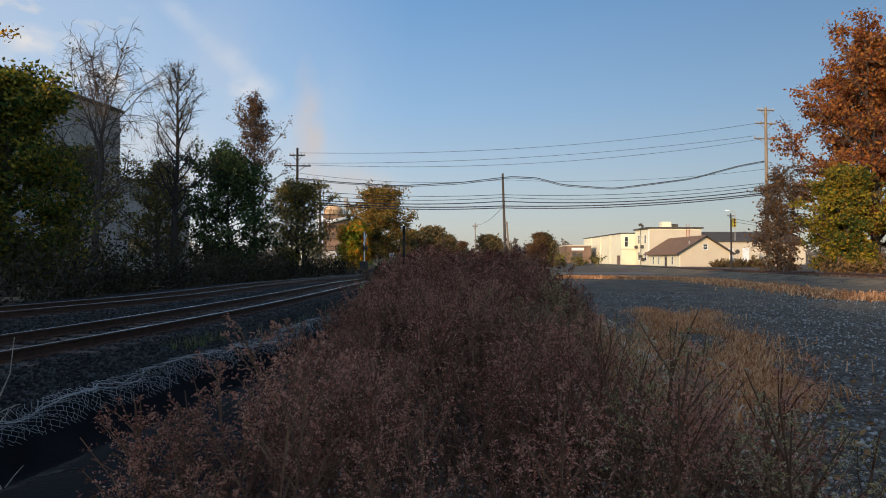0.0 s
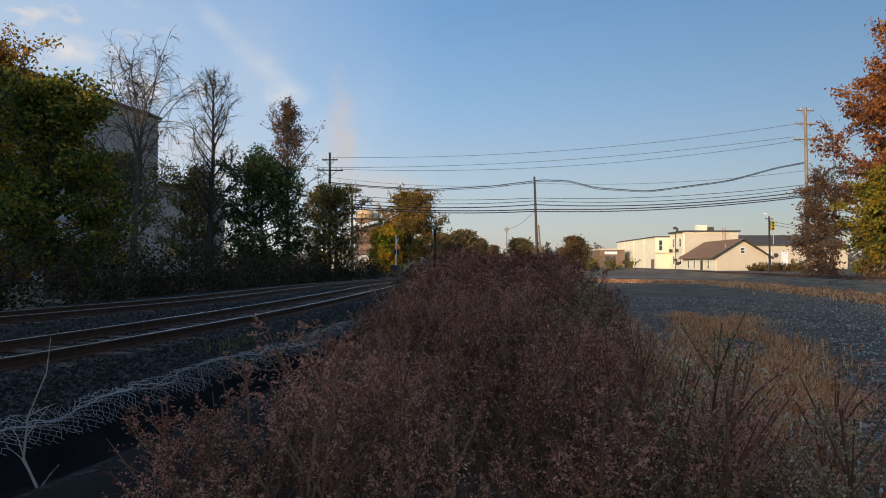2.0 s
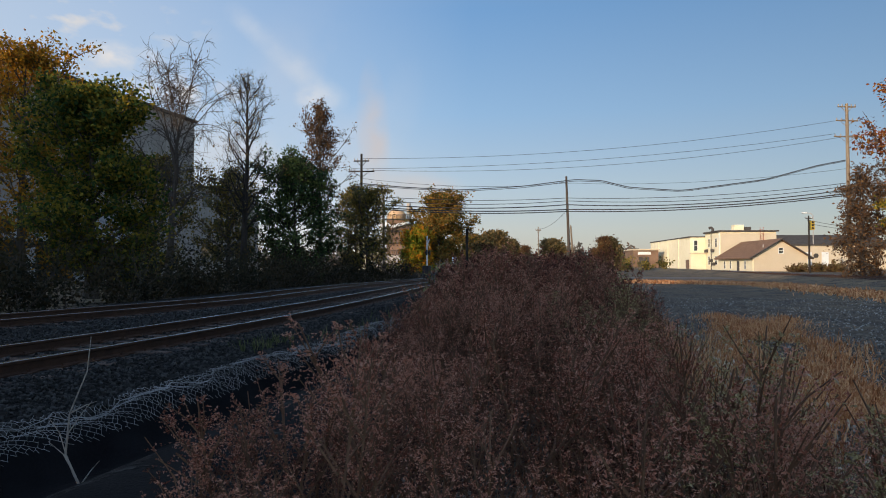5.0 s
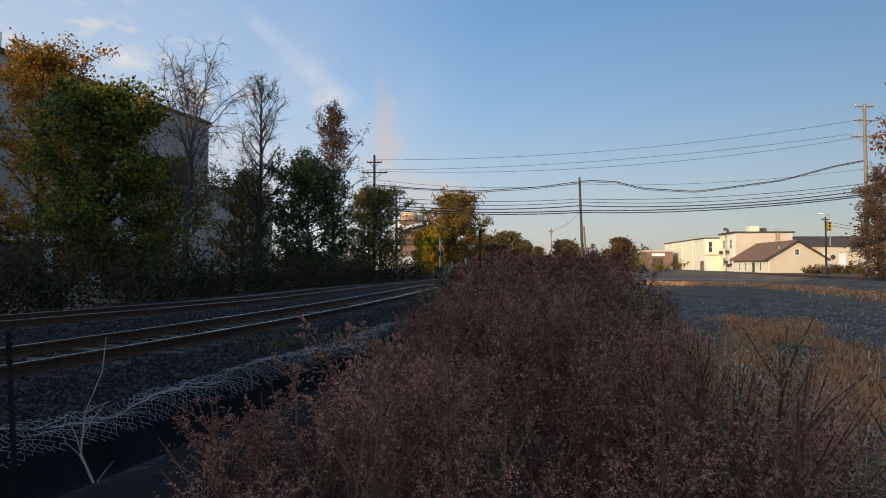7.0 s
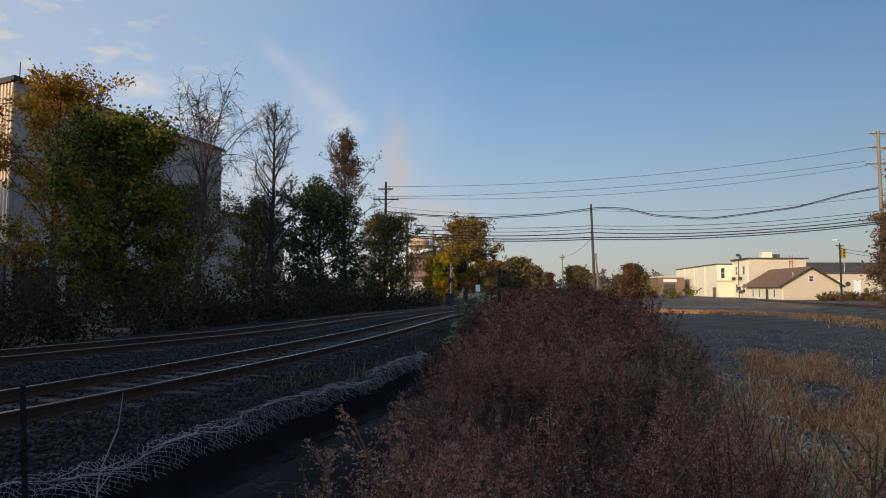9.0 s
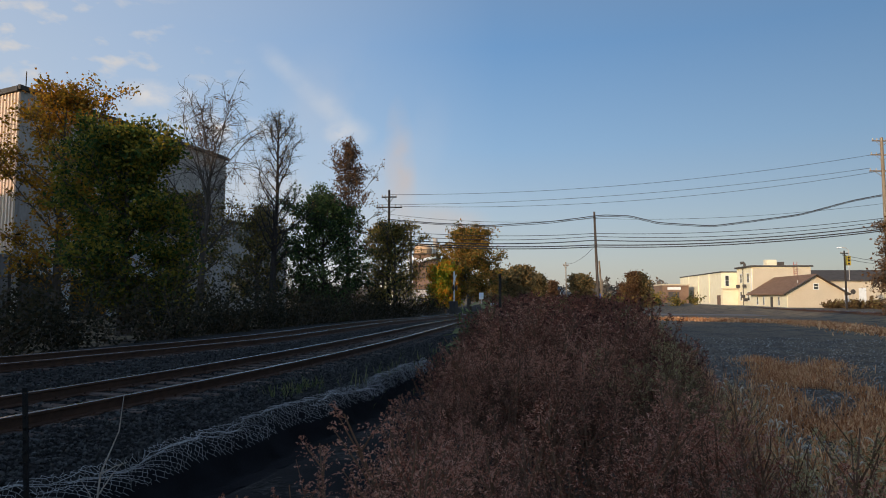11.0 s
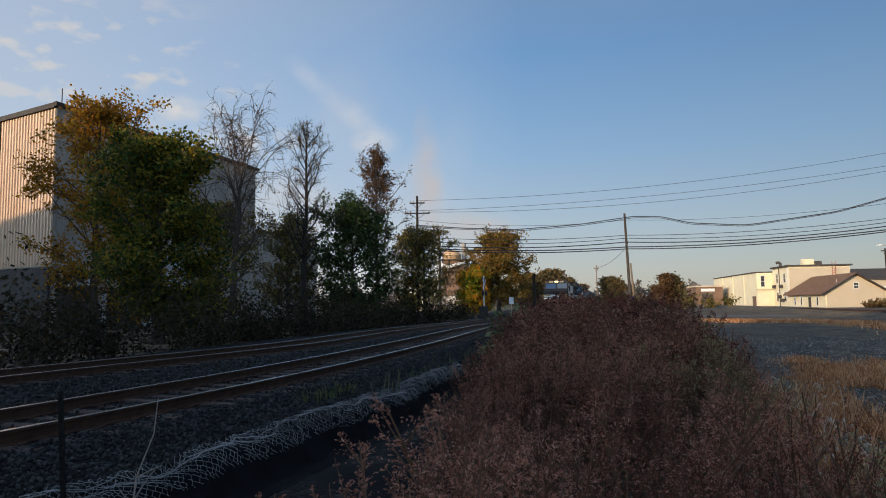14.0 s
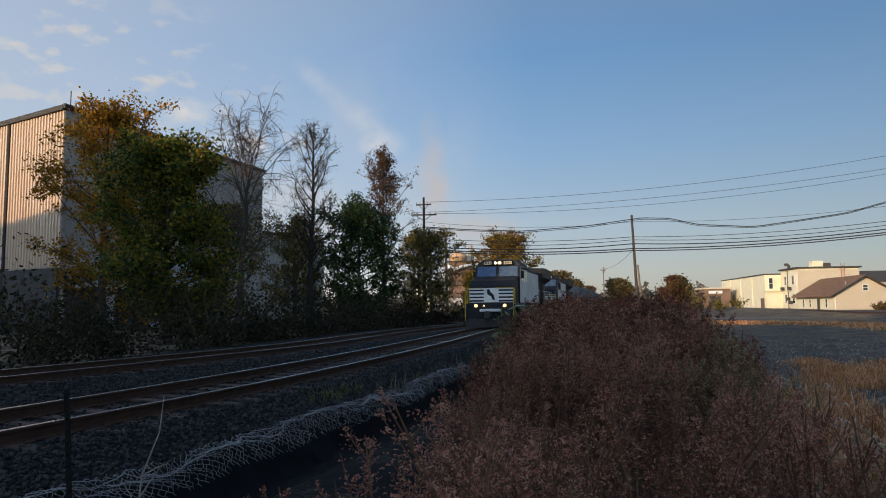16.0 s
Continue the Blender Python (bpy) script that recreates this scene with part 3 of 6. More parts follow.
def make_stones():
    k = 15000
    y = 4.0 + 30 * RNG.random(k) ** 1.7
    lo, hi = track_x(y) + 0.95, edge_x(y) + 2.85
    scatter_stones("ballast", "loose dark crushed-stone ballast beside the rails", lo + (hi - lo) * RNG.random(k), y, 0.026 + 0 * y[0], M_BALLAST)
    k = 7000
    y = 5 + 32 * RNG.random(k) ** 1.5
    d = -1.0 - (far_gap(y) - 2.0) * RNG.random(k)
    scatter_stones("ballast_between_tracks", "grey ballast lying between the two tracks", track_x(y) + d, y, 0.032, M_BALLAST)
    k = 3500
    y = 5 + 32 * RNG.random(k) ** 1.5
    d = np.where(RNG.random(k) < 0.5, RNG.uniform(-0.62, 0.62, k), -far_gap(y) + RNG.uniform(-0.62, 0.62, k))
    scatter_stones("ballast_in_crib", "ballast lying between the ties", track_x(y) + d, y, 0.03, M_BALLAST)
    k = 17000
    y = 2.5 + 30 * RNG.random(k) ** 1.5
    x = 1.9 + 0.1 * y + RNG.random(k) ** 0.9 * (3 + 0.55 * y)
    scatter_stones("yard_gravel", "small grey stones strewn over the yard", x, y, 0.021, M_YARD)


make_stones()


# ---------------------------------------------------------------- wire mesh along the ballast shoulder


def ridge(s):
    """The edge along which the netting lies: x and y at a distance s along it."""
    y = 3.2 + s
    return edge_x(y) + 2.86 + 0.05 * np.sin(y * 1.1) + 0.03 * np.sin(y * 2.9 + 1), y


def net_point(s, u):
    """u runs from the ballast (0) over the edge and down the bank (1)."""
    x, y = ridge(s)
    d = -0.16 + 0.62 * u
    drop = smooth(0.25, 1.0, u)
    z = -0.45 + 0.02 * np.sin(s * 3.1) * (1 - u) + 0.035 * np.exp(-((u - 0.22) / 0.2) ** 2) * (1.2 + np.sin(s * 1.7) + 0.6 * np.sin(s * 4.7)) - 0.5 * drop
    wob = 0.02 * np.sin(s * 7 + u * 9) + 0.018 * np.sin(s * 23 + u * 14) * np.sin(s * 2.3)
    jx, jz = 0.011 * np.sin(s * 61 + u * 37) + 0.008 * np.sin(s * 137 - u * 90), 0.012 * np.sin(s * 53 - u * 71)
    px, py = x + d + wob + jx, y + 0.03 * np.sin(u * 8 + s) + 0.010 * np.sin(s * 97 + u * 59)
    return np.stack([px, py, np.maximum(z + 0.02, ground_z(px, py) + 0.05) + jz], -1)


def make_netting():
    root = thing("wire_netting", "sagging hexagonal galvanised wire netting over a black bank", "wire netting", kind="")
    w = Build()
    cell, rows = 0.047, 15
    pts, segs = [], []
    for i in range(int(15.5 / cell)):
        for j in range(rows - 7):
            s0, u0 = i * cell, (j + 0.5 * (i % 2)) / rows
            a, bq = (s0, u0), (s0 + cell * 0.36, u0)
            segs.append((a, bq))
            for sg in (-0.5, 0.5):
                segs.append((bq, (s0 + cell, u0 + sg / rows)))
    seg = np.array(segs)
    p, q = net_point(seg[:, 0, 0], seg[:, 0, 1]), net_point(seg[:, 1, 0], seg[:, 1, 1])
    d = q - p
    d /= np.linalg.norm(d, axis=1)[:, None] + 1e-9
    up = np.cross(d, [[0.3, 0.2, 0.93]])
    up /= np.linalg.norm(up, axis=1)[:, None] + 1e-9
    w2 = np.cross(d, up)
    r = 0.0024
    for a in range(3):
        c0, c1 = a * 2.094, (a + 1) * 2.094
        o0, o1 = r * (math.cos(c0) * up + math.sin(c0) * w2), r * (math.cos(c1) * up + math.sin(c1) * w2)
        w.quads(np.stack([p + o0, p + o1, q + o1, q + o0], 1))
    part("wire_mesh", w, M_WIRE, root)
    sel = Build()
    ss = np.linspace(0, 15.5, 120)
    for off in (0.0, 0.03):
        sel.tube(net_point(ss, np.full(120, 0.10 + off)), 0.004, 5)
    part("edge_wire", sel, M_WIRE, root)
    cloth = Build()
    us = np.linspace(0.18, 1.25, 10)
    S, U = np.meshgrid(ss, us)
    P = net_point(S.ravel(), U.ravel())
    P[:, 2] -= 0.035 + 0.03 * np.clip(U.ravel() - 0.9, 0, 1)
    P[:, 2] = np.maximum(P[:, 2], ground_z(P[:, 0], P[:, 1]) + 0.006)
    cloth.add(P, [(j * 120 + i, j * 120 + i + 1, (j + 1) * 120 + i + 1, (j + 1) * 120 + i) for j in range(9) for i in range(119)])
    lining = part("lining", cloth, M_BLACK, root, "black ground fabric hanging behind the wire", True)
    so = lining.modifiers.new("thickness", "SOLIDIFY")
    so.thickness = 0.01


make_netting()


# a black sheet over the ground gives the ditch its deep shade
def make_ditch_shade():
    b = Build()
    ss = np.linspace(0, 22, 90)
    us = np.linspace(0, 1, 7)
    v = []
    for u in us:
        x, y = ridge(ss)
        x = x + 0.30 + (np.interp(y, [1, 7, 14, 22, 40], [-0.95, -0.95, -0.9, -1.3, -0.5]) - x - 0.30) * u
        v += np.stack([x, y, ground_z(x, y) + 0.015 + 0.02 * np.sin(ss * 5 + u * 7)], -1).tolist()
    b.add(v, [(j * 90 + i, j * 90 + i + 1, (j + 1) * 90 + i + 1, (j + 1) * 90 + i) for j in range(6) for i in range(89)])
    solid("ditch_lining", b, M_BLACK, "black sheet standing in for deep shade in the ditch below the netting", "ditch lining", "structure", True)


make_ditch_shade()


def fence_post(x, y, z0, z1, lean):
    root = thing("fence_post", "thin black steel stake with a ragged top", "fence post", (x, y, z0), group="stakes along the ditch")
    h = z1 - z0
    b = Build().prism([(-0.022, -0.004), (0.022, -0.004), (0.022, 0.004), (0.004, 0.004), (0.004, 0.028), (-0.004, 0.028), (-0.004, 0.004), (-0.022, 0.004)], -0.25, h, 2)
    p = part("stake", b, M_POST, root)
    lugs = Build()
    for k in range(int(h / 0.09)):
        lugs.box(-0.008, 0.008, -0.014, -0.004, 0.05 + k * 0.09, 0.075 + k * 0.09)
    part("lug", lugs, M_POST, root, kind="stuff")
    root.matrix_basis = pose(x, y, z0, 0, lean, 0)


fence_post(-3.98, 5.0, -0.62, 0.66, -4)
fence_post(-0.62, 10.5, -0.25, 1.74, 0)

# ---------------------------------------------------------------- plants


def leaf_quads(centres, size, rng, aspect=0.6, up=0.0):
    k = len(centres)
    d = rng.normal(size=(k, 3))
    d[:, 2] += up
    d /= np.linalg.norm(d, axis=1)[:, None]
    e = np.cross(d, rng.normal(size=(k, 3)))
    e /= np.linalg.norm(e, axis=1)[:, None] + 1e-9
    s = size * rng.uniform(0.6, 1.4, (k, 1))
    d, e = d * s, e * s * aspect
    return np.stack([centres - d, centres + e * 0.9 - d * 0.1, centres + d, centres - e * 0.9 - d * 0.1], 1)


def grow_tree(seed, height, radius, trunk_r, start=0.25, limbs=24, subs=6, twigs=4, leaves=10, leaf=0.14, rise=0.7, shape="round", cluster=0.35, droop=0.0, lean=0.0, twig_r=0.012, twig_len=0.5, pitch=0.15):
    rng = np.random.default_rng(seed)
    wood, crown = Build(), Build()
    hs = np.linspace(0, 1, 9)
    bend = np.cumsum(rng.normal(0, 0.03 * height / 9, (9, 2)), 0)
    trunk = np.stack([bend[:, 0] + lean * hs * height, bend[:, 1], hs * height * 0.94], -1)
    wood.tube(trunk, trunk_r * (1 - 0.88 * hs) * (1 + 0.5 * np.exp(-hs * 18)), 9)
    tips = []

    def profile(f):
        g = (f - start) / (1 - start)
        if shape == "cone":
            return max(0.12, 1 - g) ** 0.8
        if shape == "column":
            return 0.75 + 0.25 * math.sin(math.pi * g)
        if shape == "fan":
            return 0.55 + 0.45 * g
        return max(0.25, math.sin(math.pi * (0.18 + 0.78 * g))) ** 0.8

    for i in range(limbs):
        f = start + (0.97 - start) * (i + rng.random() * 0.6) / limbs
        o = np.array([np.interp(f / 0.94 if f < 0.94 else 1, hs, trunk[:, k]) for k in range(3)])
        az = i * 2.4 + rng.normal(0, 0.3)
        el = (pitch + (1.05 - pitch) * (f - start) / (1 - start)) * rise + rng.normal(0, 0.12)
        L = radius * profile(f) * rng.uniform(0.5, 1.2)
        d = np.array([math.cos(az) * math.cos(el), math.sin(az) * math.cos(el), math.sin(el)])
        path = [o]
        for s in range(6):
            d = d + rng.normal(0, 0.10, 3) + np.array([0, 0, 0.10 * rise - droop * s * 0.12])
            d /= np.linalg.norm(d)
            path.append(path[-1] + d * L / 6)
        path = np.array(path)
        r0 = max(0.02, trunk_r * (1 - 0.8 * f) * 0.42)
        wood.tube(path, np.linspace(r0, twig_r * 1.4, 7), 5, False)
        for j in range(subs):
            q = rng.uniform(0.25, 1.0)
            p = np.array([np.interp(q, np.linspace(0, 1, 7), path[:, k]) for k in range(3)])
            dd = d + rng.normal(0, 0.65, 3)
            dd[2] += 0.15 * rise - droop * 0.5
            dd /= np.linalg.norm(dd)
            sl = L * rng.uniform(0.22, 0.48)
            mid = p + dd * sl * 0.5 + rng.normal(0, 0.05 * sl, 3)
            end = p + dd * sl - np.array([0, 0, droop * sl * 0.5])
            sp = np.array([p, mid, end])
            wood.tube(sp, np.array([max(twig_r * 1.5, r0 * 0.35), twig_r * 1.3, twig_r * 0.8]), 4, False)
            for w in range(twigs):
                g = rng.uniform(0.3, 1.0)
                a = p + (end - p) * g
                td = dd + rng.normal(0, 0.8, 3) - np.array([0, 0, droop])
                td /= np.linalg.norm(td)
                tl = twig_len * rng.uniform(0.6, 1.3) * radius * 0.22
                wood.tube([a, a + td * tl * 0.5 + rng.normal(0, 0.06 * tl, 3), a + td * tl - np.array([0, 0, droop * tl * 0.4])], np.array([twig_r, twig_r * 0.75, twig_r * 0.4]), 3, False)
                tips.append((a, a + td * tl))
    if leaves and tips:
        A = np.array([t[0] for t in tips])
        B = np.array([t[1] for t in tips])
        # whole twigs are bare or full, so the crown has gaps
        full = rng.uniform(0.15, 1.6, len(tips)) * leaves
        idx = np.repeat(np.arange(len(tips)), np.maximum(0, full).astype(int))
        q = rng.random((len(idx), 1)) ** 0.7
        c = A[idx] + (B - A)[idx] * q + rng.normal(0, cluster, (len(idx), 3)) * np.array([1, 1, 0.75])
        crown.quads(leaf_quads(c, leaf, rng, 0.65, 0.0))
    return wood, crown


def tree(name, label, at, turn=0.0, leaf_mat="green", bark=M_BARK, seed=1, group="", category="tree", **kw):
    z = float(ground_z(at[0], at[1])) - 0.05
    root = thing(name, label, category, (at[0], at[1], z), turn, group)
    wood, crown = grow_tree(seed, **kw)
    part("trunk", wood, bark, root)
    if crown.n:
        part("crown", crown, M_LEAF[leaf_mat], root)
    return root


def make_trees():
    t = {}
    t["maple"] = tree("maple_tree", "dense dark green maple turning yellow beside the tracks", (-18.7, 28.5), seed=3, height=9.3, radius=3.2, trunk_r=0.26, start=0.1, limbs=42, subs=8, twigs=6, leaves=19, leaf=0.095, cluster=0.26, rise=0.75)
    t["gold"] = tree("gold_leaved_tree", "tall tree with thinning golden-orange leaves", (-29.2, 37.5), leaf_mat="yellow", seed=11, height=14.2, radius=5.6, trunk_r=0.30, start=0.10, limbs=36, subs=7, twigs=5, leaves=16, leaf=0.11, cluster=0.28, rise=0.85)
    t["bare"] = tree("catalpa_tree", "bare spreading tree hung with long dry pods", (-19.6, 37.0), leaf_mat="brown", bark=M_BARK, seed=21, height=11.6, radius=5.2, trunk_r=0.25, start=0.36, limbs=24, subs=9, twigs=6, leaves=0.7, leaf=0.085, cluster=0.16, rise=1.15, droop=0.33, pitch=0.55, twig_r=0.012, twig_len=0.75, shape="round", lean=0.06)
    t["slim"] = tree("slender_tree", "tall slender nearly bare tree with fine twigs", (-17.9, 44.0), leaf_mat="olive", bark=M_DBARK, seed=31, height=14.2, radius=3.0, trunk_r=0.28, start=0.28, limbs=38, subs=8, twigs=6, leaves=1.2, leaf=0.065, cluster=0.14, rise=1.0, shape="round", twig_r=0.0095, twig_len=0.8, pitch=0.6)
    t["ever"] = tree("evergreen_tree", "dark bushy evergreen at the edge of the tracks", (-16.8, 52.0), leaf_mat="conifer", bark=M_DBARK, seed=41, height=9.4, radius=4.2, trunk_r=0.2, start=0.04, limbs=52, subs=8, twigs=6, leaves=10, leaf=0.11, cluster=0.24, rise=0.8)
    t["russet"] = tree("russet_topped_tree", "tall thin-crowned tree with russet leaves at its top", (-15.9, 56.0), leaf_mat="brown", seed=51, height=14.8, radius=3.6, trunk_r=0.22, start=0.35, limbs=42, subs=9, twigs=7, leaves=3.2, leaf=0.09, cluster=0.16, rise=1.1, twig_r=0.012, pitch=0.55)
    t["olive"] = tree("roadside_tree", "olive-green tree with drying leaves", (-12.6, 60.0), leaf_mat="olive", seed=61, height=8.2, radius=3.4, trunk_r=0.2, start=0.12, limbs=38, subs=8, twigs=6, leaves=5.5, leaf=0.10, cluster=0.22, rise=0.95, twig_r=0.013)
    copy_thing(t["olive"], pose(-14.8, 64.5, -0.45, 0, 0, 130))
    copy_thing(t["olive"], pose(-21.6, 50.0, -0.45, 0, 0, 70))
    copy_thing(t["olive"], pose(-23.5, 42.5, -0.45, 0, 0, 200))
    t["oak"] = tree("oak_tree", "large rounded oak turning olive and brown", (-8.9, 93.0), leaf_mat="olive", seed=71, height=10.2, radius=5.2, trunk_r=0.34, start=0.2, limbs=40, subs=7, twigs=5, leaves=22, leaf=0.16, cluster=0.34, rise=0.8)
    for ob in t["oak"].children:
        if ob.name.startswith("crown"):
            ob.data.materials[0] = mat("bronze_oak_leaves", [(0.07, 0.075, 0.016), (0.17, 0.125, 0.025), (0.30, 0.18, 0.035), (0.34, 0.16, 0.035)], island=0.7, scale=0.25, grain=2, patch=0.6, bump=0, leaf=0.3)
    t["orange"] = tree("sugar_maple", "small round maple, orange above and green below", (-11.3, 86.0), leaf_mat="orange", seed=81, height=5.9, radius=2.7, trunk_r=0.15, start=0.12, limbs=30, subs=6, twigs=5, leaves=20, leaf=0.15, cluster=0.3, rise=0.8)
    t["redoak"] = tree("red_oak", "very tall red oak in rust-red autumn leaf", (41.2, 63.0), leaf_mat="red", seed=91, height=19.3, radius=7.6, trunk_r=0.5, start=0.14, limbs=60, subs=9, twigs=7, leaves=15, leaf=0.16, cluster=0.34, rise=0.9, twig_r=0.022, shape="column")
    t["lime"] = tree("yellow_green_tree", "bushy tree in yellow and green leaf below the oak", (35.6, 58.5), leaf_mat="lime", seed=95, height=8.6, radius=3.6, trunk_r=0.22, start=0.08, limbs=42, subs=7, twigs=6, leaves=18, leaf=0.14, cluster=0.27, rise=0.8)
    copy_thing(t["lime"], pose(42.0, 57.0, -0.45, 0, 0, 100))
    copy_thing(t["lime"], pose(47.5, 60.0, -0.45, 0, 0, 220))
    t["vine"] = tree("vine_hung_tree", "grey leafless tree draped with hanging vines", (32.0, 63.0), leaf_mat="brown", bark=M_BARK, seed=97, height=9.6, radius=2.2, trunk_r=0.2, start=0.08, limbs=56, subs=8, twigs=7, leaves=3, leaf=0.12, cluster=0.3, rise=0.7, droop=0.5, shape="column", twig_r=0.018, twig_len=1.2)
    # farther off
    t["far"] = tree("distant_tree", "small distant autumn tree, leaf colour lightened for sun and haze", (8.0, 112.0), leaf_mat="far", seed=101, height=4.9, radius=2.2, trunk_r=0.16, start=0.1, limbs=30, subs=6, twigs=4, leaves=16, leaf=0.2, cluster=0.4, rise=0.8, group="distant trees")
    for x, y, r, s in ((17.0, 112, 60, 1.0), (-2.4, 121, 200, 1.3), (-5.5, 118, 20, 1.15), (1.0, 150, 90, 1.2), (-14, 110, 150, 1.2)):
        c = copy_thing(t["far"], pose(x, y, -0.3, 0, 0, r))
        c.scale = (s, s, s)
    t["farbare"] = tree("distant_bare_tree", "distant half-bare tree with brown leaves", (16.2, 111.0), leaf_mat="brown", seed=103, height=5.2, radius=1.7, trunk_r=0.14, start=0.1, limbs=34, subs=6, twigs=5, leaves=6, leaf=0.16, cluster=0.3, rise=0.95, group="distant trees", twig_r=0.02)
    for x, y, r, s in ((12.5, 170, 60, 1.2), (4.2, 140, 200, 0.9), (25, 190, 20, 1.0), (60.0, 185, 80, 1.5), (72, 182, 10, 1.4)):
        c = copy_thing(t["farbare"], pose(x, y, -0.3, 0, 0, r))
        c.scale = (s, s, s)
    # unseen tree copies added beside and behind the camera to shade the foreground
    for x, y, key, r in ((-34, 13, "gold", 40), (-20, 5, "maple", 120), (-20, -3, "gold", 10), (-19, -10, "gold", 220), (-12, -30, "gold", 20), (-13, -42, "gold", 100), (-4, -48, "gold", 310), (-28, -14, "gold", 15), (-29, -28, "gold", 75), (-20, -17, "gold", 150), (-21, -26, "maple", 80), (-20, -34, "gold", 300), (-22, -43, "maple", 10), (-23, -52, "gold", 200), (-24, -60, "maple", 60), (-38, 18, "olive", 70), (-40, 4, "gold", 70)):
        c = copy_thing(t[key], pose(x, y, -0.5, 0, 0, r))
        if y < 0:
            c.scale = (1.4, 1.4, 1.4)
    return t


TREES = make_trees()


def shrub_bank(name, label, xs, ys, heights, material, seed, per=260, leaf=0.12, spread=1.0):
    """A continuous thicket: stems and small leaves heaped along a line."""
    rng = np.random.default_rng(seed)
    root = thing(name, label, "shrubs")
    wood, crown = Build(), Build()
    cs = []
    for x, y, h in zip(xs, ys, heights):
        z = float(ground_z(x, y))
        for k in range(7):
            a, e = rng.uniform(0, 6.28), rng.uniform(0.5, 1.4)
            d = np.array([math.cos(a) * math.cos(e), math.sin(a) * math.cos(e), math.sin(e)]) * h * rng.uniform(0.6, 1.15)
            o = np.array([x, y, z - 0.05]) + np.array([*rng.normal(0, 0.25 * spread, 2), 0])
            wood.tube([o, o + d * 0.5 + rng.normal(0, 0.08, 3), o + d], np.array([0.02, 0.014, 0.006]), 3, False)
            q = rng.random((per // 7, 1)) ** 0.6
            c = o + d * q + rng.normal(0, 0.17 * h * 0.6, (per // 7, 3))
            c[:, 2] = np.maximum(c[:, 2], z + 0.04)
            cs.append(c)
    crown.quads(leaf_quads(np.concatenate(cs), leaf, rng, 0.6))
    part("brushwood", wood, M_BARK, root, kind="stuff")
    part("foliage", crown, material, root, kind="stuff")
    return root


def make_shrubs():
    ys = np.arange(8, 74, 1.05)
    xs = far_x(ys) - 3.6 - 1.6 * RNG.random(len(ys))
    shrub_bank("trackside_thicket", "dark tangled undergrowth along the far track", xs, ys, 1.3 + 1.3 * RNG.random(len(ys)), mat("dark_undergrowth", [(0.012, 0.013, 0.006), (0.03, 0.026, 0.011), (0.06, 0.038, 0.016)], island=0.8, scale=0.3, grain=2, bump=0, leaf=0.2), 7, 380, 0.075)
    ys = np.arange(11, 72, 1.3)
    xs = far_x(ys) - 6.4 - 2.5 * RNG.random(len(ys))
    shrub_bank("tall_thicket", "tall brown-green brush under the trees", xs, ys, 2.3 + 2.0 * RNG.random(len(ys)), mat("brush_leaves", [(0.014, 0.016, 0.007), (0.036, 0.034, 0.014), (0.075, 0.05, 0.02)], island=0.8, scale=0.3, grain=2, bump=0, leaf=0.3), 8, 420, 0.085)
    xs = np.arange(33.2, 56, 0.9)
    shrub_bank("roadside_brush", "brown and rust-coloured brush beyond the siding", xs, 55.0 + 3 * RNG.random(len(xs)), 1.4 + 1.2 * RNG.random(len(xs)), mat("rust_brush_leaves", [(0.09, 0.06, 0.025), (0.19, 0.10, 0.04), (0.27, 0.15, 0.06)], island=0.9, scale=0.4, grain=2, bump=0, leaf=0.3), 9, 260, 0.14)
    xs = np.arange(47.5, 57, 0.8)
    shrub_bank("yard_brush", "low reddish-brown bushes before the house gable", xs, 113 + 4 * RNG.random(len(xs)), 1.3 + 0.8 * RNG.random(len(xs)), mat("reddish_brush", [(0.07, 0.045, 0.02), (0.16, 0.085, 0.04), (0.17, 0.13, 0.05)], island=0.9, scale=0.4, grain=2, bump=0, leaf=0.3), 10, 260, 0.2)
    xs = np.arange(-6, 30, 1.3)
    shrub_bank("distant_hedge", "distant line of dull bushes beyond the crossing", xs, 125 + 18 * RNG.random(len(xs)), 1.5 + 1.6 * RNG.random(len(xs)), M_LEAF["olive"], 12, 200, 0.22)
    ang = np.linspace(-0.9, 0.75, 150)
    rad = 330 + 60 * RNG.random(150)
    shrub_bank("far_woods", "hazy belt of woods on the horizon", rad * np.sin(ang), rad * np.cos(ang), 6.5 + 4.5 * RNG.random(150), mat("hazy_woods", [(0.075, 0.07, 0.06), (0.12, 0.10, 0.085), (0.16, 0.125, 0.10)], island=0.6, scale=0.05, grain=1, bump=0), 13, 260, 0.9, spread=8)


make_shrubs()


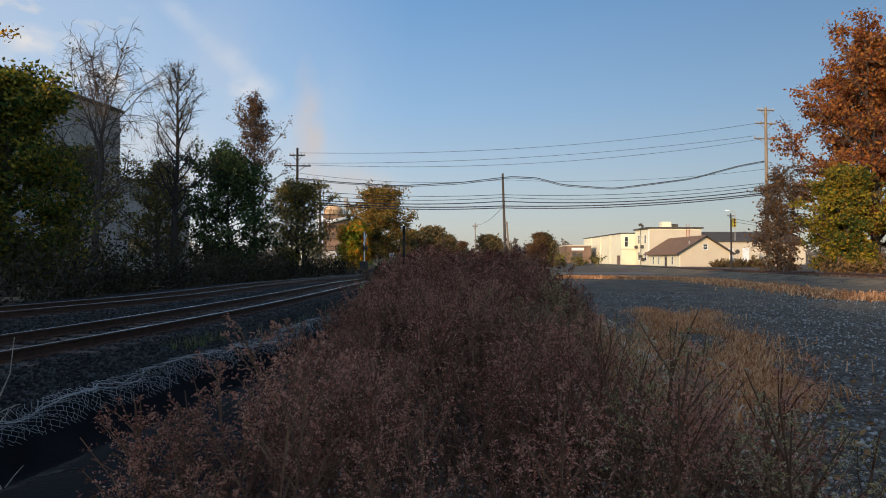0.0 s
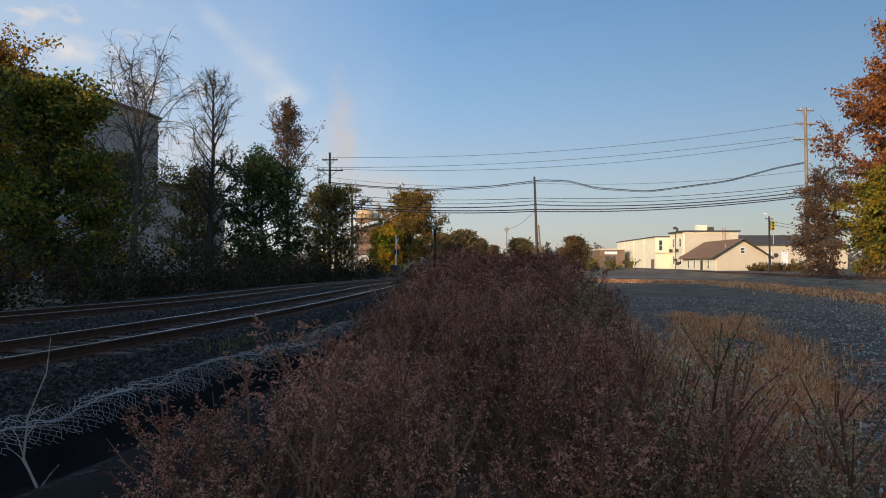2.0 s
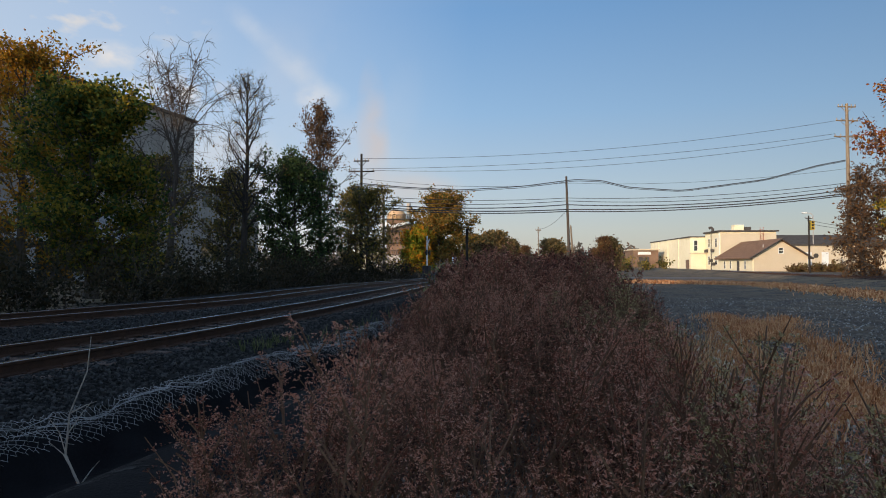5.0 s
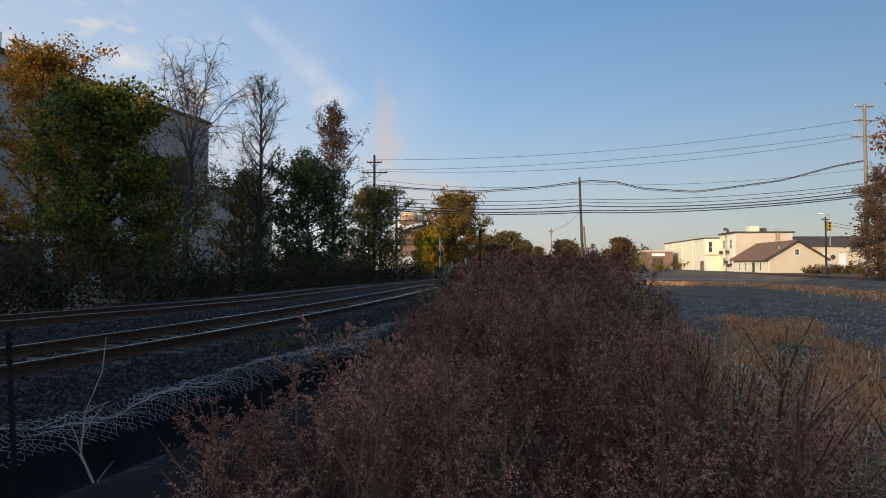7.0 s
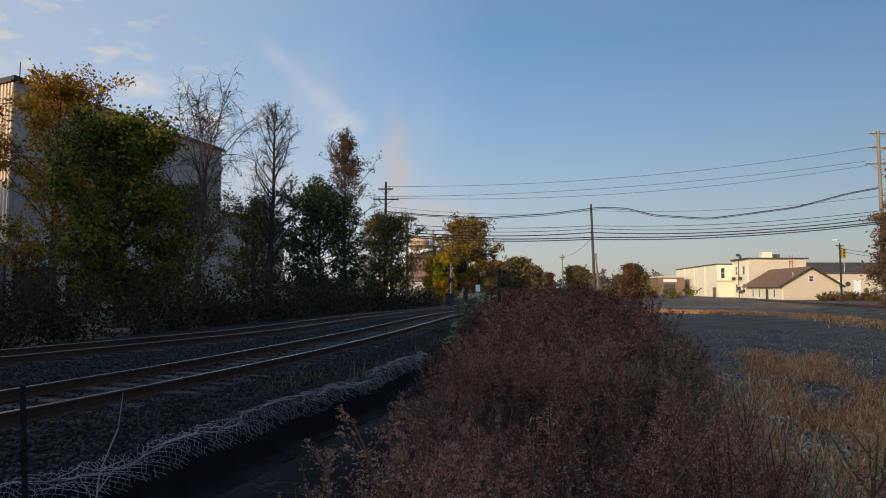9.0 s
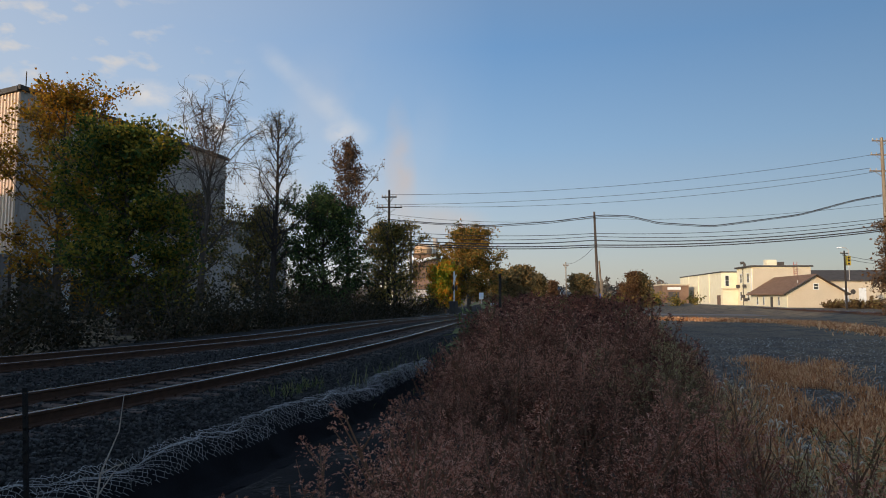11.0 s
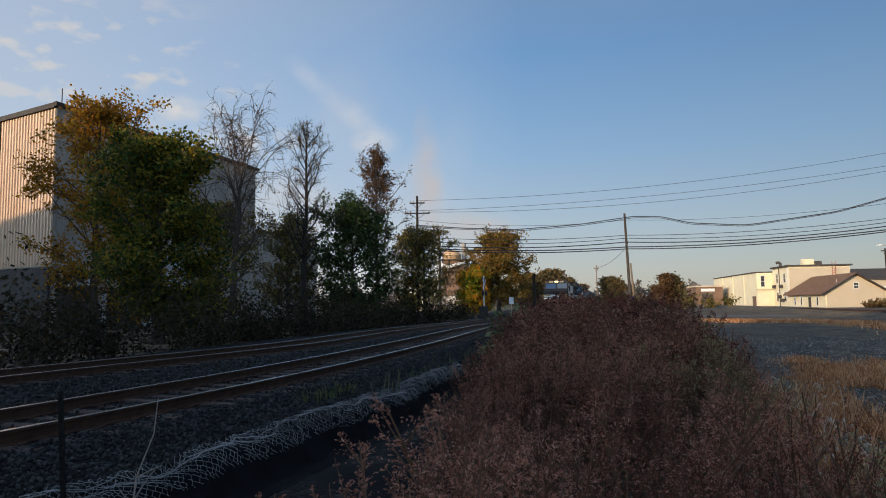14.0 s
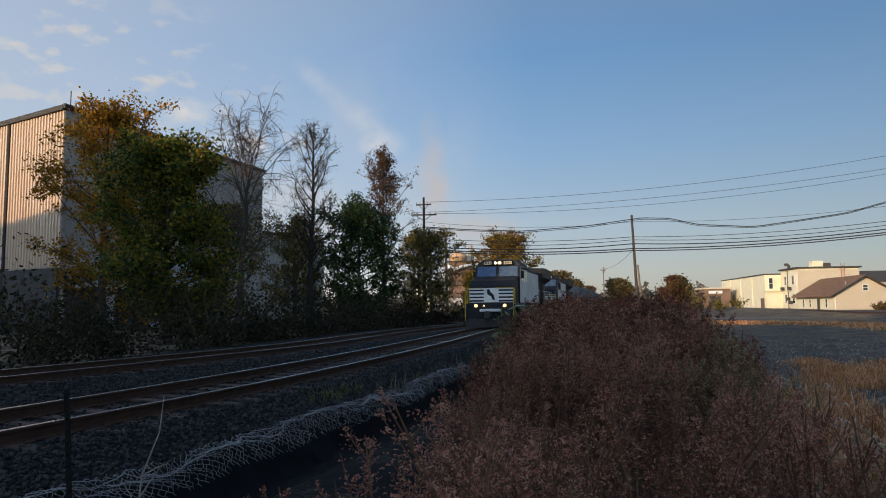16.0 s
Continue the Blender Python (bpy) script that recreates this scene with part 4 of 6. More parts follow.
def feather(axis_pts, twigs, reach, seeds, grain, rng):
    """A plume: short ascending side twigs along an axis, each hung with small curled seed clusters."""
    k = twigs
    q = np.sort(0.05 + 0.95 * rng.random(k))
    n = len(axis_pts) - 1
    base = np.stack([np.interp(q, np.linspace(0, 1, n + 1), axis_pts[:, c]) for c in range(3)], -1)
    ax = axis_pts[-1] - axis_pts[0]
    ax = ax / (np.linalg.norm(ax) + 1e-9)
    a = np.arange(k) * 2.4 + rng.normal(0, 0.5, k)
    u = np.cross(ax, [0.31, 0.87, 0.2])
    u /= np.linalg.norm(u)
    w = np.cross(ax, u)
    side = np.cos(a)[:, None] * u + np.sin(a)[:, None] * w
    L = reach * (1.08 - q) ** 0.7 * rng.uniform(0.6, 1.25, k)
    tip = base + (side * 0.72 + ax * 0.75) * L[:, None]
    tip[:, 2] -= 0.25 * L
    f = rng.random((k, seeds, 1)) ** 0.8
    c = base[:, None] + (tip - base)[:, None] * f
    c = (c + rng.normal(0, grain * 0.45, c.shape)).reshape(-1, 3)
    return leaf_quads(c, grain, rng, 0.42, 0.2)


def weed_mesh(seed, height, plumes, twigs, seeds, grain, per_stem=3):
    """Upright stems whose upper half branches into feathery seed plumes, with withered leaves below."""
    rng = np.random.default_rng(seed)
    st, lv, pl = Build(), Build(), Build()
    for s in range(per_stem):
        h = height * (1.0 if s == 0 else rng.uniform(0.66, 0.95))
        o = np.array([*rng.normal(0, 0.06, 2), -0.05])
        lean = rng.normal(0, 0.11 * height, 2)
        top = o + np.array([*lean, h])
        mid = (o + top) / 2 + rng.normal(0, 0.02, 3) - np.array([*lean * 0.2, 0])
        st.tube([o, mid, top], np.array([0.006, 0.0045, 0.002]), 4, False)
        for b in range(plumes + 1):
            if b == plumes:
                p, e = mid + (top - mid) * 0.35, top + np.array([*lean * 0.12, 0.0])
                m = (p + e) / 2
            else:
                f = 0.36 + 0.56 * (b + rng.random()) / plumes
                p = o + (mid - o) * f * 2 if f < 0.5 else mid + (top - mid) * (f - 0.5) * 2
                a = b * 2.4 + rng.normal(0, 0.4)
                L = height * (0.42 * (1.0 - f) + 0.10) * rng.uniform(0.75, 1.25)
                out = np.array([math.cos(a), math.sin(a), 0])
                m = p + out * L * 0.30 + np.array([0, 0, L * 0.48])
                e = p + out * L * 0.52 + np.array([0, 0, L * 0.92])
            bow = rng.normal(0, 0.05, 3) * np.linalg.norm(e - p)
            axis_pts = np.array([p, m, e + np.array([bow[0], bow[1], -abs(bow[2])])])
            st.tube(axis_pts, np.array([0.003, 0.0022, 0.0012]), 3, False)
            quads = feather(axis_pts, twigs, 0.062 * height * rng.uniform(0.8, 1.25), seeds, grain, rng)
            # low plumes take the dark leaf colour as inner shade, high ones the pale
            (pl if b == plumes or f > 0.58 else lv).quads(quads)
        k = int(plumes * 9)
        q = rng.random((k, 1)) ** 0.8 * 0.75
        c = o + (top - o) * q + rng.normal(0, 0.07 * height, (k, 3)) * np.array([1, 1, 0.5])
        lv.quads(leaf_quads(c, grain * 1.9, rng, 0.2, -0.5))
    return st, lv, pl


def weed_top(x, y):
    """Height of the weeds' tops above the rail heads."""
    near = 0.93 - 0.44 * smooth(-0.45, -1.15, x) - 0.52 * smooth(0.75, 1.6, x) - 0.2 * smooth(1.6, 2.3, x)
    far = 1.22 + 0.16 * smooth(8, 13, y) - 0.8 * smooth(0.55, 1.7, x - 0.055 * y) - 0.85 * smooth(-0.25, -1.35, x + 0.022 * y)
    near = near - 0.36 * np.exp(-((np.asarray(y, float) - 4.3) / 0.75) ** 2)
    k = smooth(4.8, 7.4, y)
    return near * (1 - k) + far * k


def weed_edges(y):
    return np.interp(y, [1, 4, 7, 14, 22, 40], [-1.0, -1.15, -1.2, -1.25, -1.5, -0.5]), np.interp(y, [1, 4, 7, 11, 20, 40], [1.7, 2.35, 1.7, 1.9, 3.0, 5.0])


def make_weeds():
    protos = []
    kinds = [(M_WEED, "mugwort_plant", "withered purple-brown weed with feathery seed heads"), (M_WEED, "mugwort_plant", "withered purple-brown weed with feathery seed heads"), (M_WEED, "mugwort_plant", "withered reddish-brown weed with fine sprays"), (M_WEEDG, "mugwort_plant", "fading green-brown weed with fine sprays")]
    for k, (m, name, label) in enumerate(kinds):
        root = thing(name, label, "weed", (0, 0, -60), group="weeds in the strip")
        st, lv, pl = weed_mesh(200 + k, 1.0, 11, 18, 9, 0.0041, 2)
        part("stem", st, M_STALK, root)
        part("foliage", lv, m, root)
        part("seed_head", pl, M_PLUME if m is M_WEED else M_PLUMEG, root, "feathery seed head")
        protos.append(root)
    used, count, rng = set(), 0, np.random.default_rng(77)
    y = 1.35
    while y < 7.6:
        lo, hi = weed_edges(y)
        x = lo + rng.uniform(0, 0.2)
        while x < hi:
            px, py = x + rng.normal(0, 0.05), y + rng.normal(0, 0.06)
            g = float(ground_z(px, py))
            clump = math.sin(px * 2.7 + 1.9 * math.sin(py * 1.1)) * math.sin(py * 2.1 + 0.8 * px)
            h = float(weed_top(px, py)) - g + float(np.clip(rng.normal(-0.06, 0.13), -0.3, 0.14)) + 0.16 * clump
            if clump < -0.5 and py > 2.2:
                x += 0.2
                continue
            if py < 1.7:
                h = min(h, 0.75)
            k = 3 if (px > 0.75 and rng.random() < 0.45) or rng.random() < 0.02 else int(rng.integers(0, 3))
            if k in used:
                ob = copy_thing(protos[k], pose(px, py, g, 0, 0, rng.uniform(0, 360)))
            else:
                ob = protos[k]
                used.add(k)
                ob.matrix_basis = pose(px, py, g)
            w = max(0.5, h * rng.uniform(0.95, 1.3))
            ob.scale = (w, w, max(0.3, h))
            count += 1
            x += rng.uniform(0.21, 0.33)
        y += 0.262
    for k, p in enumerate(protos):
        if k not in used:
            p.matrix_basis = pose(0.9, 5.0, -0.3)
    # the rest of the strip in one piece
    st, lv, lg, pl = Build(), Build(), Build(), Build()
    small = [weed_mesh(300 + k, 1.0, 9, 10, 4, 0.011, 2) for k in range(6)]
    packs = [(np.concatenate(s.v), s.f, np.concatenate(v.v), np.concatenate(w.v)) for s, v, w in small]
    for k in range(1500):
        y = 7.4 + 33 * rng.random() ** 1.25
        lo, hi = weed_edges(y)
        x = rng.uniform(lo, hi)
        g = float(ground_z(x, y))
        h = max(0.4, float(weed_top(x, y)) - g + rng.normal(-0.03, 0.09) + 0.13 * math.sin(x * 3.1 + 1.7 * math.sin(y * 0.9)) * math.sin(y * 1.6 + x))
        sv, sf, lvv, plv = packs[k % 6]
        a = rng.uniform(0, 6.28)
        ca, sa, w = math.cos(a), math.sin(a), h * rng.uniform(0.9, 1.25)

        def put(v):
            return np.stack([(v[:, 0] * ca - v[:, 1] * sa) * w + x, (v[:, 0] * sa + v[:, 1] * ca) * w + y, v[:, 2] * h + g], -1)
        st.add(put(sv), sf)
        green = (x > hi - 0.7 and rng.random() < 0.3) or rng.random() < 0.04
        (lg if green else lv).quads(put(lvv).reshape(-1, 4, 3))
        (lg if green else pl).quads(put(plv).reshape(-1, 4, 3))
    root = thing("weed_strip", "long strip of withered purple-brown weeds between track and yard", "weeds", kind="stuff")
    part("stem_mass", st, M_STALK, root, kind="stuff")
    part("foliage", lv, M_WEED, root, kind="stuff")
    part("seed_mass", pl, M_FARPLUME, root, kind="stuff")
    part("green_foliage", lg, M_PLUMEG, root, kind="stuff")


make_weeds()


def blades(name, label, xs, ys, length, material, seed, flat=0.5, width=0.006, kind="stuff"):
    rng = np.random.default_rng(seed)
    k = len(xs)
    z = ground_z(xs, ys)
    o = np.stack([xs, ys, z - 0.01], -1)
    a = rng.uniform(0, 6.28, k)
    L = length * rng.uniform(0.4, 1.3, k)
    e = rng.uniform(flat, 1.45, k)
    d = np.stack([np.cos(a) * np.cos(e), np.sin(a) * np.cos(e), np.sin(e)], -1)
    side = np.stack([-np.sin(a), np.cos(a), 0 * a], -1) * width
    m = o + d * (L * 0.55)[:, None]
    d2 = d.copy()
    d2[:, 2] -= 0.55
    t = m + d2 * (L * 0.5)[:, None]
    t[:, 2] = np.maximum(t[:, 2], z + 0.01)
    b = Build()
    b.quads(np.stack([o - side, o + side, m + side * 0.8, m - side * 0.8], 1))
    b.quads(np.stack([m - side * 0.8, m + side * 0.8, t + side * 0.15, t - side * 0.15], 1))
    return solid(name, b, material, label, "grass", kind)


def make_grass():
    rng = np.random.default_rng(17)
    k = 30000
    y = 7.2 + 14 * rng.random(k) ** 1.3
    x = 1.5 + 0.27 * y + rng.normal(0, 0.6, k)
    keep = np.sin(x * 2.6 + 0.9 * y + 2 * np.sin(y * 0.8)) + np.sin(y * 1.3 - x * 2.2 + 1.5 * np.sin(x * 0.9)) + rng.normal(0, 0.7, k) > -0.25
    blades("dry_grass", "flattened straw-coloured dry grass at the yard's edge", x[keep], y[keep], 0.26, M_STRAW, 18, 0.1, 0.008)
    k = 5000
    y = 5.5 + 28 * rng.random(k)
    x = weed_edges(y)[1] + 0.1 + np.abs(rng.normal(0, 0.45, k))
    blades("standing_grass", "tall bleached grass beside the weeds", x, y, 0.62, M_STRAW, 19, 0.9, 0.009)
    k = 9000
    s = rng.random(k)
    x = np.where(s < 0.5, 10 + 20 * s, 20 - 2.4 * (s - 0.5) * 2) + rng.normal(0, 1.0, k)
    y = np.where(s < 0.5, 58 - 10 * s, 53 - 27 * (s - 0.5) * 2) + rng.normal(0, 1.2, k)
    blades("yard_grass", "thin strip of pale dry grass across the gravel", x, y, 0.34, M_STRAW, 20, 0.4, 0.03)
    k = 150
    y = rng.uniform(10.8, 12.6, k)
    blades("green_tuft", "tuft of fresh green shoots on the ballast", edge_x(y) + 2.2 + rng.normal(0, 0.12, k), y, 0.22, M_GREENGRASS, 21, 1.0, 0.008)
    k = 220
    y = rng.uniform(12.5, 24, k)
    blades("green_edging", "green grass growing along the ballast foot", edge_x(y) + 2.9 + rng.normal(0, 0.25, k), y, 0.42, M_GREENGRASS, 22, 0.9, 0.009)
    root = thing("milkweed_clump", "leafy green-leaved plants among the weeds", "weed")
    st, lv = Build(), Build()
    for k in range(26):
        py = rng.uniform(15, 23)
        px = weed_edges(py)[0] + rng.uniform(-0.7, 0.4)
        g = float(ground_z(px, py))
        h = rng.uniform(1.0, 1.75)
        st.tube([(px, py, g), (px + 0.05, py, g + h)], np.array([0.012, 0.005]), 4, False)
        c = np.array([px, py, g]) + np.stack([rng.normal(0, 0.16, 22), rng.normal(0, 0.16, 22), rng.uniform(0.25, 1.0, 22) * h], -1)
        lv.quads(leaf_quads(c, 0.13, rng, 0.35, 0.4))
    part("stalk", st, M_STALK, root, kind="stuff")
    part("leaves", lv, mat("pale_green_leaves", [(0.05, 0.08, 0.03), (0.12, 0.16, 0.06), (0.24, 0.25, 0.12)], island=0.9, bump=0, leaf=0.3), root, kind="stuff")
    k = 260
    y = rng.uniform(3.0, 11, k)
    c = np.stack([2.2 + rng.random(k) * (1.2 + 0.5 * y), y, 0 * y], -1)
    c[:, 2] = ground_z(c[:, 0], c[:, 1]) + 0.03
    solid("fallen_leaves", Build().quads(leaf_quads(c, 0.045, rng, 0.7, 0.0)), mat("fallen_orange_leaves", [(0.30, 0.14, 0.05), (0.45, 0.25, 0.10)], island=0.9, bump=0, leaf=0.2), "orange fallen leaves scattered on gravel", "leaves", "stuff")
    # pale nodding foxtails at the edge of the yard
    root = thing("foxtail_grass", "bleached foxtail grass with nodding fuzzy heads", "grass")
    st, hd, hair = Build(), Build(), Build()
    for k in range(130):
        py = 2.3 + 7.5 * rng.random() ** 1.2
        px = np.interp(py, [2, 5, 8, 11], [1.55, 2.0, 2.3, 2.9]) + rng.normal(0, 0.32)
        g = float(ground_z(px, py))
        h, a = rng.uniform(0.3, 0.72), rng.uniform(0, 6.28)
        c, q = math.cos(a), math.sin(a)
        o = np.array([px, py, g - 0.02])
        bend = np.array([o, o + (c * 0.05 * h, q * 0.05 * h, 0.6 * h), o + (c * 0.18 * h, q * 0.18 * h, h)])
        st.tube(bend, np.array([0.0025, 0.002, 0.0014]), 3, False)
        L = rng.uniform(0.05, 0.09)
        arc = bend[-1] + np.array([(c * L * f * 0.9, q * L * f * 0.9, L * (0.5 * f - 0.9 * f * f)) for f in (0, 0.35, 0.7, 1.0)])
        hd.tube(arc, np.array([0.003, 0.0075, 0.0065, 0.002]), 6)
        cc = arc[0] + (arc[-1] - arc[0]) * rng.random((26, 1)) + rng.normal(0, 0.006, (26, 3))
        hair.quads(leaf_quads(cc, 0.009, rng, 0.12))
        if k % 2:
            bl = np.array([o, o + (c * 0.12, -q * 0.1, 0.18), o + (c * 0.3, -q * 0.24, 0.16)])
            st.tube(bl, np.array([0.004, 0.005, 0.001]), 3, False)
    m_fox = mat("bleached_grass_head", [(0.42, 0.34, 0.24), (0.62, 0.53, 0.41), (0.74, 0.66, 0.54)], island=0.6, bump=0, leaf=0.3)
    part("stalk", st, m_fox, root, kind="stuff")
    part("seed_head", hd, m_fox, root, kind="stuff")
    part("bristle", hair, m_fox, root, kind="stuff")
    # a pale dead stalk with forked branches by the netting
    root = thing("dead_stalk", "pale forked dead weed stalk by the netting", "weed", (-3.38, 5.0, -0.6))
    b = Build()
    main = np.array([(0.1, 0, 0), (-0.05, 0, 0.3), (-0.02, 0.0, 0.62), (0.12, 0.0, 0.95), (0.15, 0, 1.22)])
    b.tube(main, np.array([0.011, 0.009, 0.007, 0.005, 0.003]), 5)
    for f, dx, dz in ((0.9, -0.16, 0.32), (1.5, 0.2, 0.26), (2.0, 0.22, 0.1), (0.5, -0.22, 0.25), (0.2, 0.16, 0.2)):
        p = np.array([np.interp(f, range(5), main[:, k]) for k in range(3)])
        b.tube([p, p + (dx * 0.5, 0.02, dz * 0.6), p + (dx, 0.0, dz)], np.array([0.006, 0.004, 0.002]), 4)
    part("stalk", b, mat("bleached_stalk", [(0.30, 0.25, 0.21), (0.42, 0.36, 0.31)]), root)


make_grass()

# ---------------------------------------------------------------- poles and wires


def utility_pole(label, base, top, r=0.16, arms=(), wood=M_POLE):
    z = float(ground_z(base[0], base[1]))
    root = thing("utility_pole", label, "utility pole", (base[0], base[1], z))
    v = Vector(top) - Vector((base[0], base[1], z))
    part("pole", Build().tube([(0, 0, -0.3), tuple(v * 0.5), tuple(v)], np.array([r, r * 0.85, r * 0.65]), 10), wood, root)
    for h, half, turn in arms:
        p = v * ((h - z) / v.z)
        c, s = math.cos(radians(turn)), math.sin(radians(turn))
        a = Build().tube([(p.x - c * half, p.y - s * half, p.z), (p.x + c * half, p.y + s * half, p.z)], 0.065, 4)
        for e in (-1, 1):
            a.tube([(p.x, p.y, p.z - 0.6), (p.x + e * c * half * 0.6, p.y + e * s * half * 0.6, p.z - 0.03)], 0.025, 4)
        arm = part("crossarm", a, wood, root)
        ins = Build()
        for e in (-0.92, -0.5, 0.5, 0.92):
            ins.tube([(p.x + c * half * e, p.y + s * half * e, p.z + q) for q in (0.05, 0.12, 0.16, 0.24)], np.array([0.03, 0.06, 0.04, 0.05]), 6)
        part("insulator", ins, M_CONC, arm, kind="stuff")
    return root


utility_pole("leaning weathered wooden utility pole carrying cable bundles", (6.72, 70.5), (6.3, 70.0, 10.3), 0.17, (), M_BARK)
utility_pole("short pole stub strapped beside the utility pole", (7.15, 70.4), (6.75, 70.1, 5.2), 0.13)
utility_pole("tall sunlit wooden utility pole with crossarms by the oak", (32.0, 65.2), (31.75, 65.0, 16.2), 0.2, [(15.9, 0.9, 10), (14.6, 1.1, 10), (13.1, 1.3, 10)])
utility_pole("dark wooden utility pole with two crossarms over the trees", (-13.9, 63.2), (-13.9, 63.0, 11.8), 0.16, [(11.1, 0.75, 0), (10.1, 1.25, 8)], M_DBARK)
utility_pole("pale wooden pole behind the trackside trees", (-12.2, 66.0), (-12.3, 66.0, 8.3), 0.17)
utility_pole("slim distant wooden pole beyond the crossing", (5.0, 102.0), (4.95, 102.0, 6.8), 0.1, [(6.3, 0.4, 0)])
utility_pole("dark wooden pole beside the traffic signal", (46.2, 106.0), (46.1, 106.0, 8.6), 0.16, [(8.2, 0.7, 20)], M_DBARK)
utility_pole("distant wooden pole near the road", (13.2, 130.0), (13.2, 130.0, 5.0), 0.1)


def cable(label, pts, r=0.03, sag=0.0):
    pts = np.array(pts, float)
    s = np.linspace(0, len(pts) - 1, 40 if len(pts) == 2 else 12 * len(pts))
    p = np.stack([np.interp(s, range(len(pts)), pts[:, k]) for k in range(3)], -1)
    for _ in range(3 if len(pts) > 2 else 0):
        p[1:-1] = (p[:-2] + 2 * p[1:-1] + p[2:]) / 4
    f = s - np.floor(s)
    p[:, 2] -= sag * 4 * f * (1 - f)
    return solid("overhead_cable", Build().tube(p, r, 5), M_CABLE, label, "cable", group="overhead cables", smooth=True)


for a, b, sg in (((31.7, 65, 14.75), (-13.9, 63, 11.35), 1.0), ((30.6, 64.8, 13.35), (-14.9, 62.9, 10.35), 0.8), ((32.6, 65.2, 13.3), (-12.9, 63.1, 10.2), 1.15)):
    cable("thin bare power line against the sky", [a, b], 0.017, sg)
cable("slack black spacer cable passing the leaning pole", [(31.6, 65, 10.9), (29.3, 65.5, 10.5), (25, 66.5, 9.35), (17.5, 68, 8.5), (12.5, 69, 9.0), (9.9, 69.7, 9.8), (7.2, 69.8, 9.95), (1.7, 69.5, 9.25), (-4.8, 68, 8.75), (-10, 65, 8.75), (-13.7, 63, 8.9)], 0.045)
cable("slack black spacer cable passing the leaning pole", [(31.6, 65, 10.8), (29.3, 65.4, 10.4), (25, 66.4, 9.25), (17.5, 67.9, 8.38), (12.5, 68.9, 8.85), (9.9, 69.6, 9.65), (7.2, 69.7, 9.8), (1.7, 69.4, 9.08), (-4.8, 67.9, 8.6), (-10, 64.9, 8.62), (-13.7, 63, 8.78)], 0.03)
for zr, zc, zl, r, sg in ((8.75, 8.05, 7.75, 0.028, 0.5), (8.45, 7.75, 7.4, 0.03, 0.62), (8.1, 7.35, 7.0, 0.05, 0.6), (7.75, 6.85, 6.7, 0.055, 0.45), (7.6, 6.65, 6.55, 0.05, 0.5)):
    cable("sagging black telephone cable bundle", [(31.62, 65, zr), (6.35, 70, zc)], r, sg)
    cable("sagging black telephone cable bundle", [(6.35, 70, zc), (-13.8, 63, zl)], r, sg * 0.7)
cable("thin service wire from the leaning pole", [(6.3, 70, 6.7), (5.0, 102, 6.5)], 0.02, 0.5)
cable("thin high wire crossing to the tall pole", [(31.65, 65, 10.1), (6.35, 70, 9.6), (-13.8, 63, 9.4)], 0.016, 0.55)
cable("signal span wire over the road", [(46.1, 106, 7.9), (62, 112, 7.0)], 0.03, 0.5)
cable("signal span wire over the road", [(46.1, 106, 7.4), (62, 112, 6.4)], 0.03, 0.4)

# ---------------------------------------------------------------- buildings


def window_unit(parent, x, y, z, w, h, axis, out):
    """A sash window on a wall; axis 0: the wall faces along x, 1: along y; out: the sign of its normal."""
    def bx(b, u0, u1, v0, v1, d0, d1):
        lo, hi = sorted((d0 * out, d1 * out))
        if axis == 0:
            return b.box(x + lo, x + hi, y + u0, y + u1, z + v0, z + v1)
        return b.box(x + u0, x + u1, y + lo, y + hi, z + v0, z + v1)
    g = part("window", bx(Build(), -w / 2, w / 2, -h / 2, h / 2, -0.05, 0.02), M_GLASS, parent)
    fr, t = Build(), 0.09
    bx(fr, -w / 2 - t, -w / 2, -h / 2 - t, h / 2 + t, -0.02, 0.06)
    bx(fr, w / 2, w / 2 + t, -h / 2 - t, h / 2 + t, -0.02, 0.06)
    bx(fr, -w / 2, w / 2, h / 2, h / 2 + t, -0.02, 0.06)
    bx(fr, -w / 2, w / 2, -h / 2 - t, -h / 2, -0.02, 0.1)
    bx(fr, -w / 2, w / 2, -0.03, 0.03, 0.02, 0.045)
    part("window_frame", fr, M_WHITE, g)


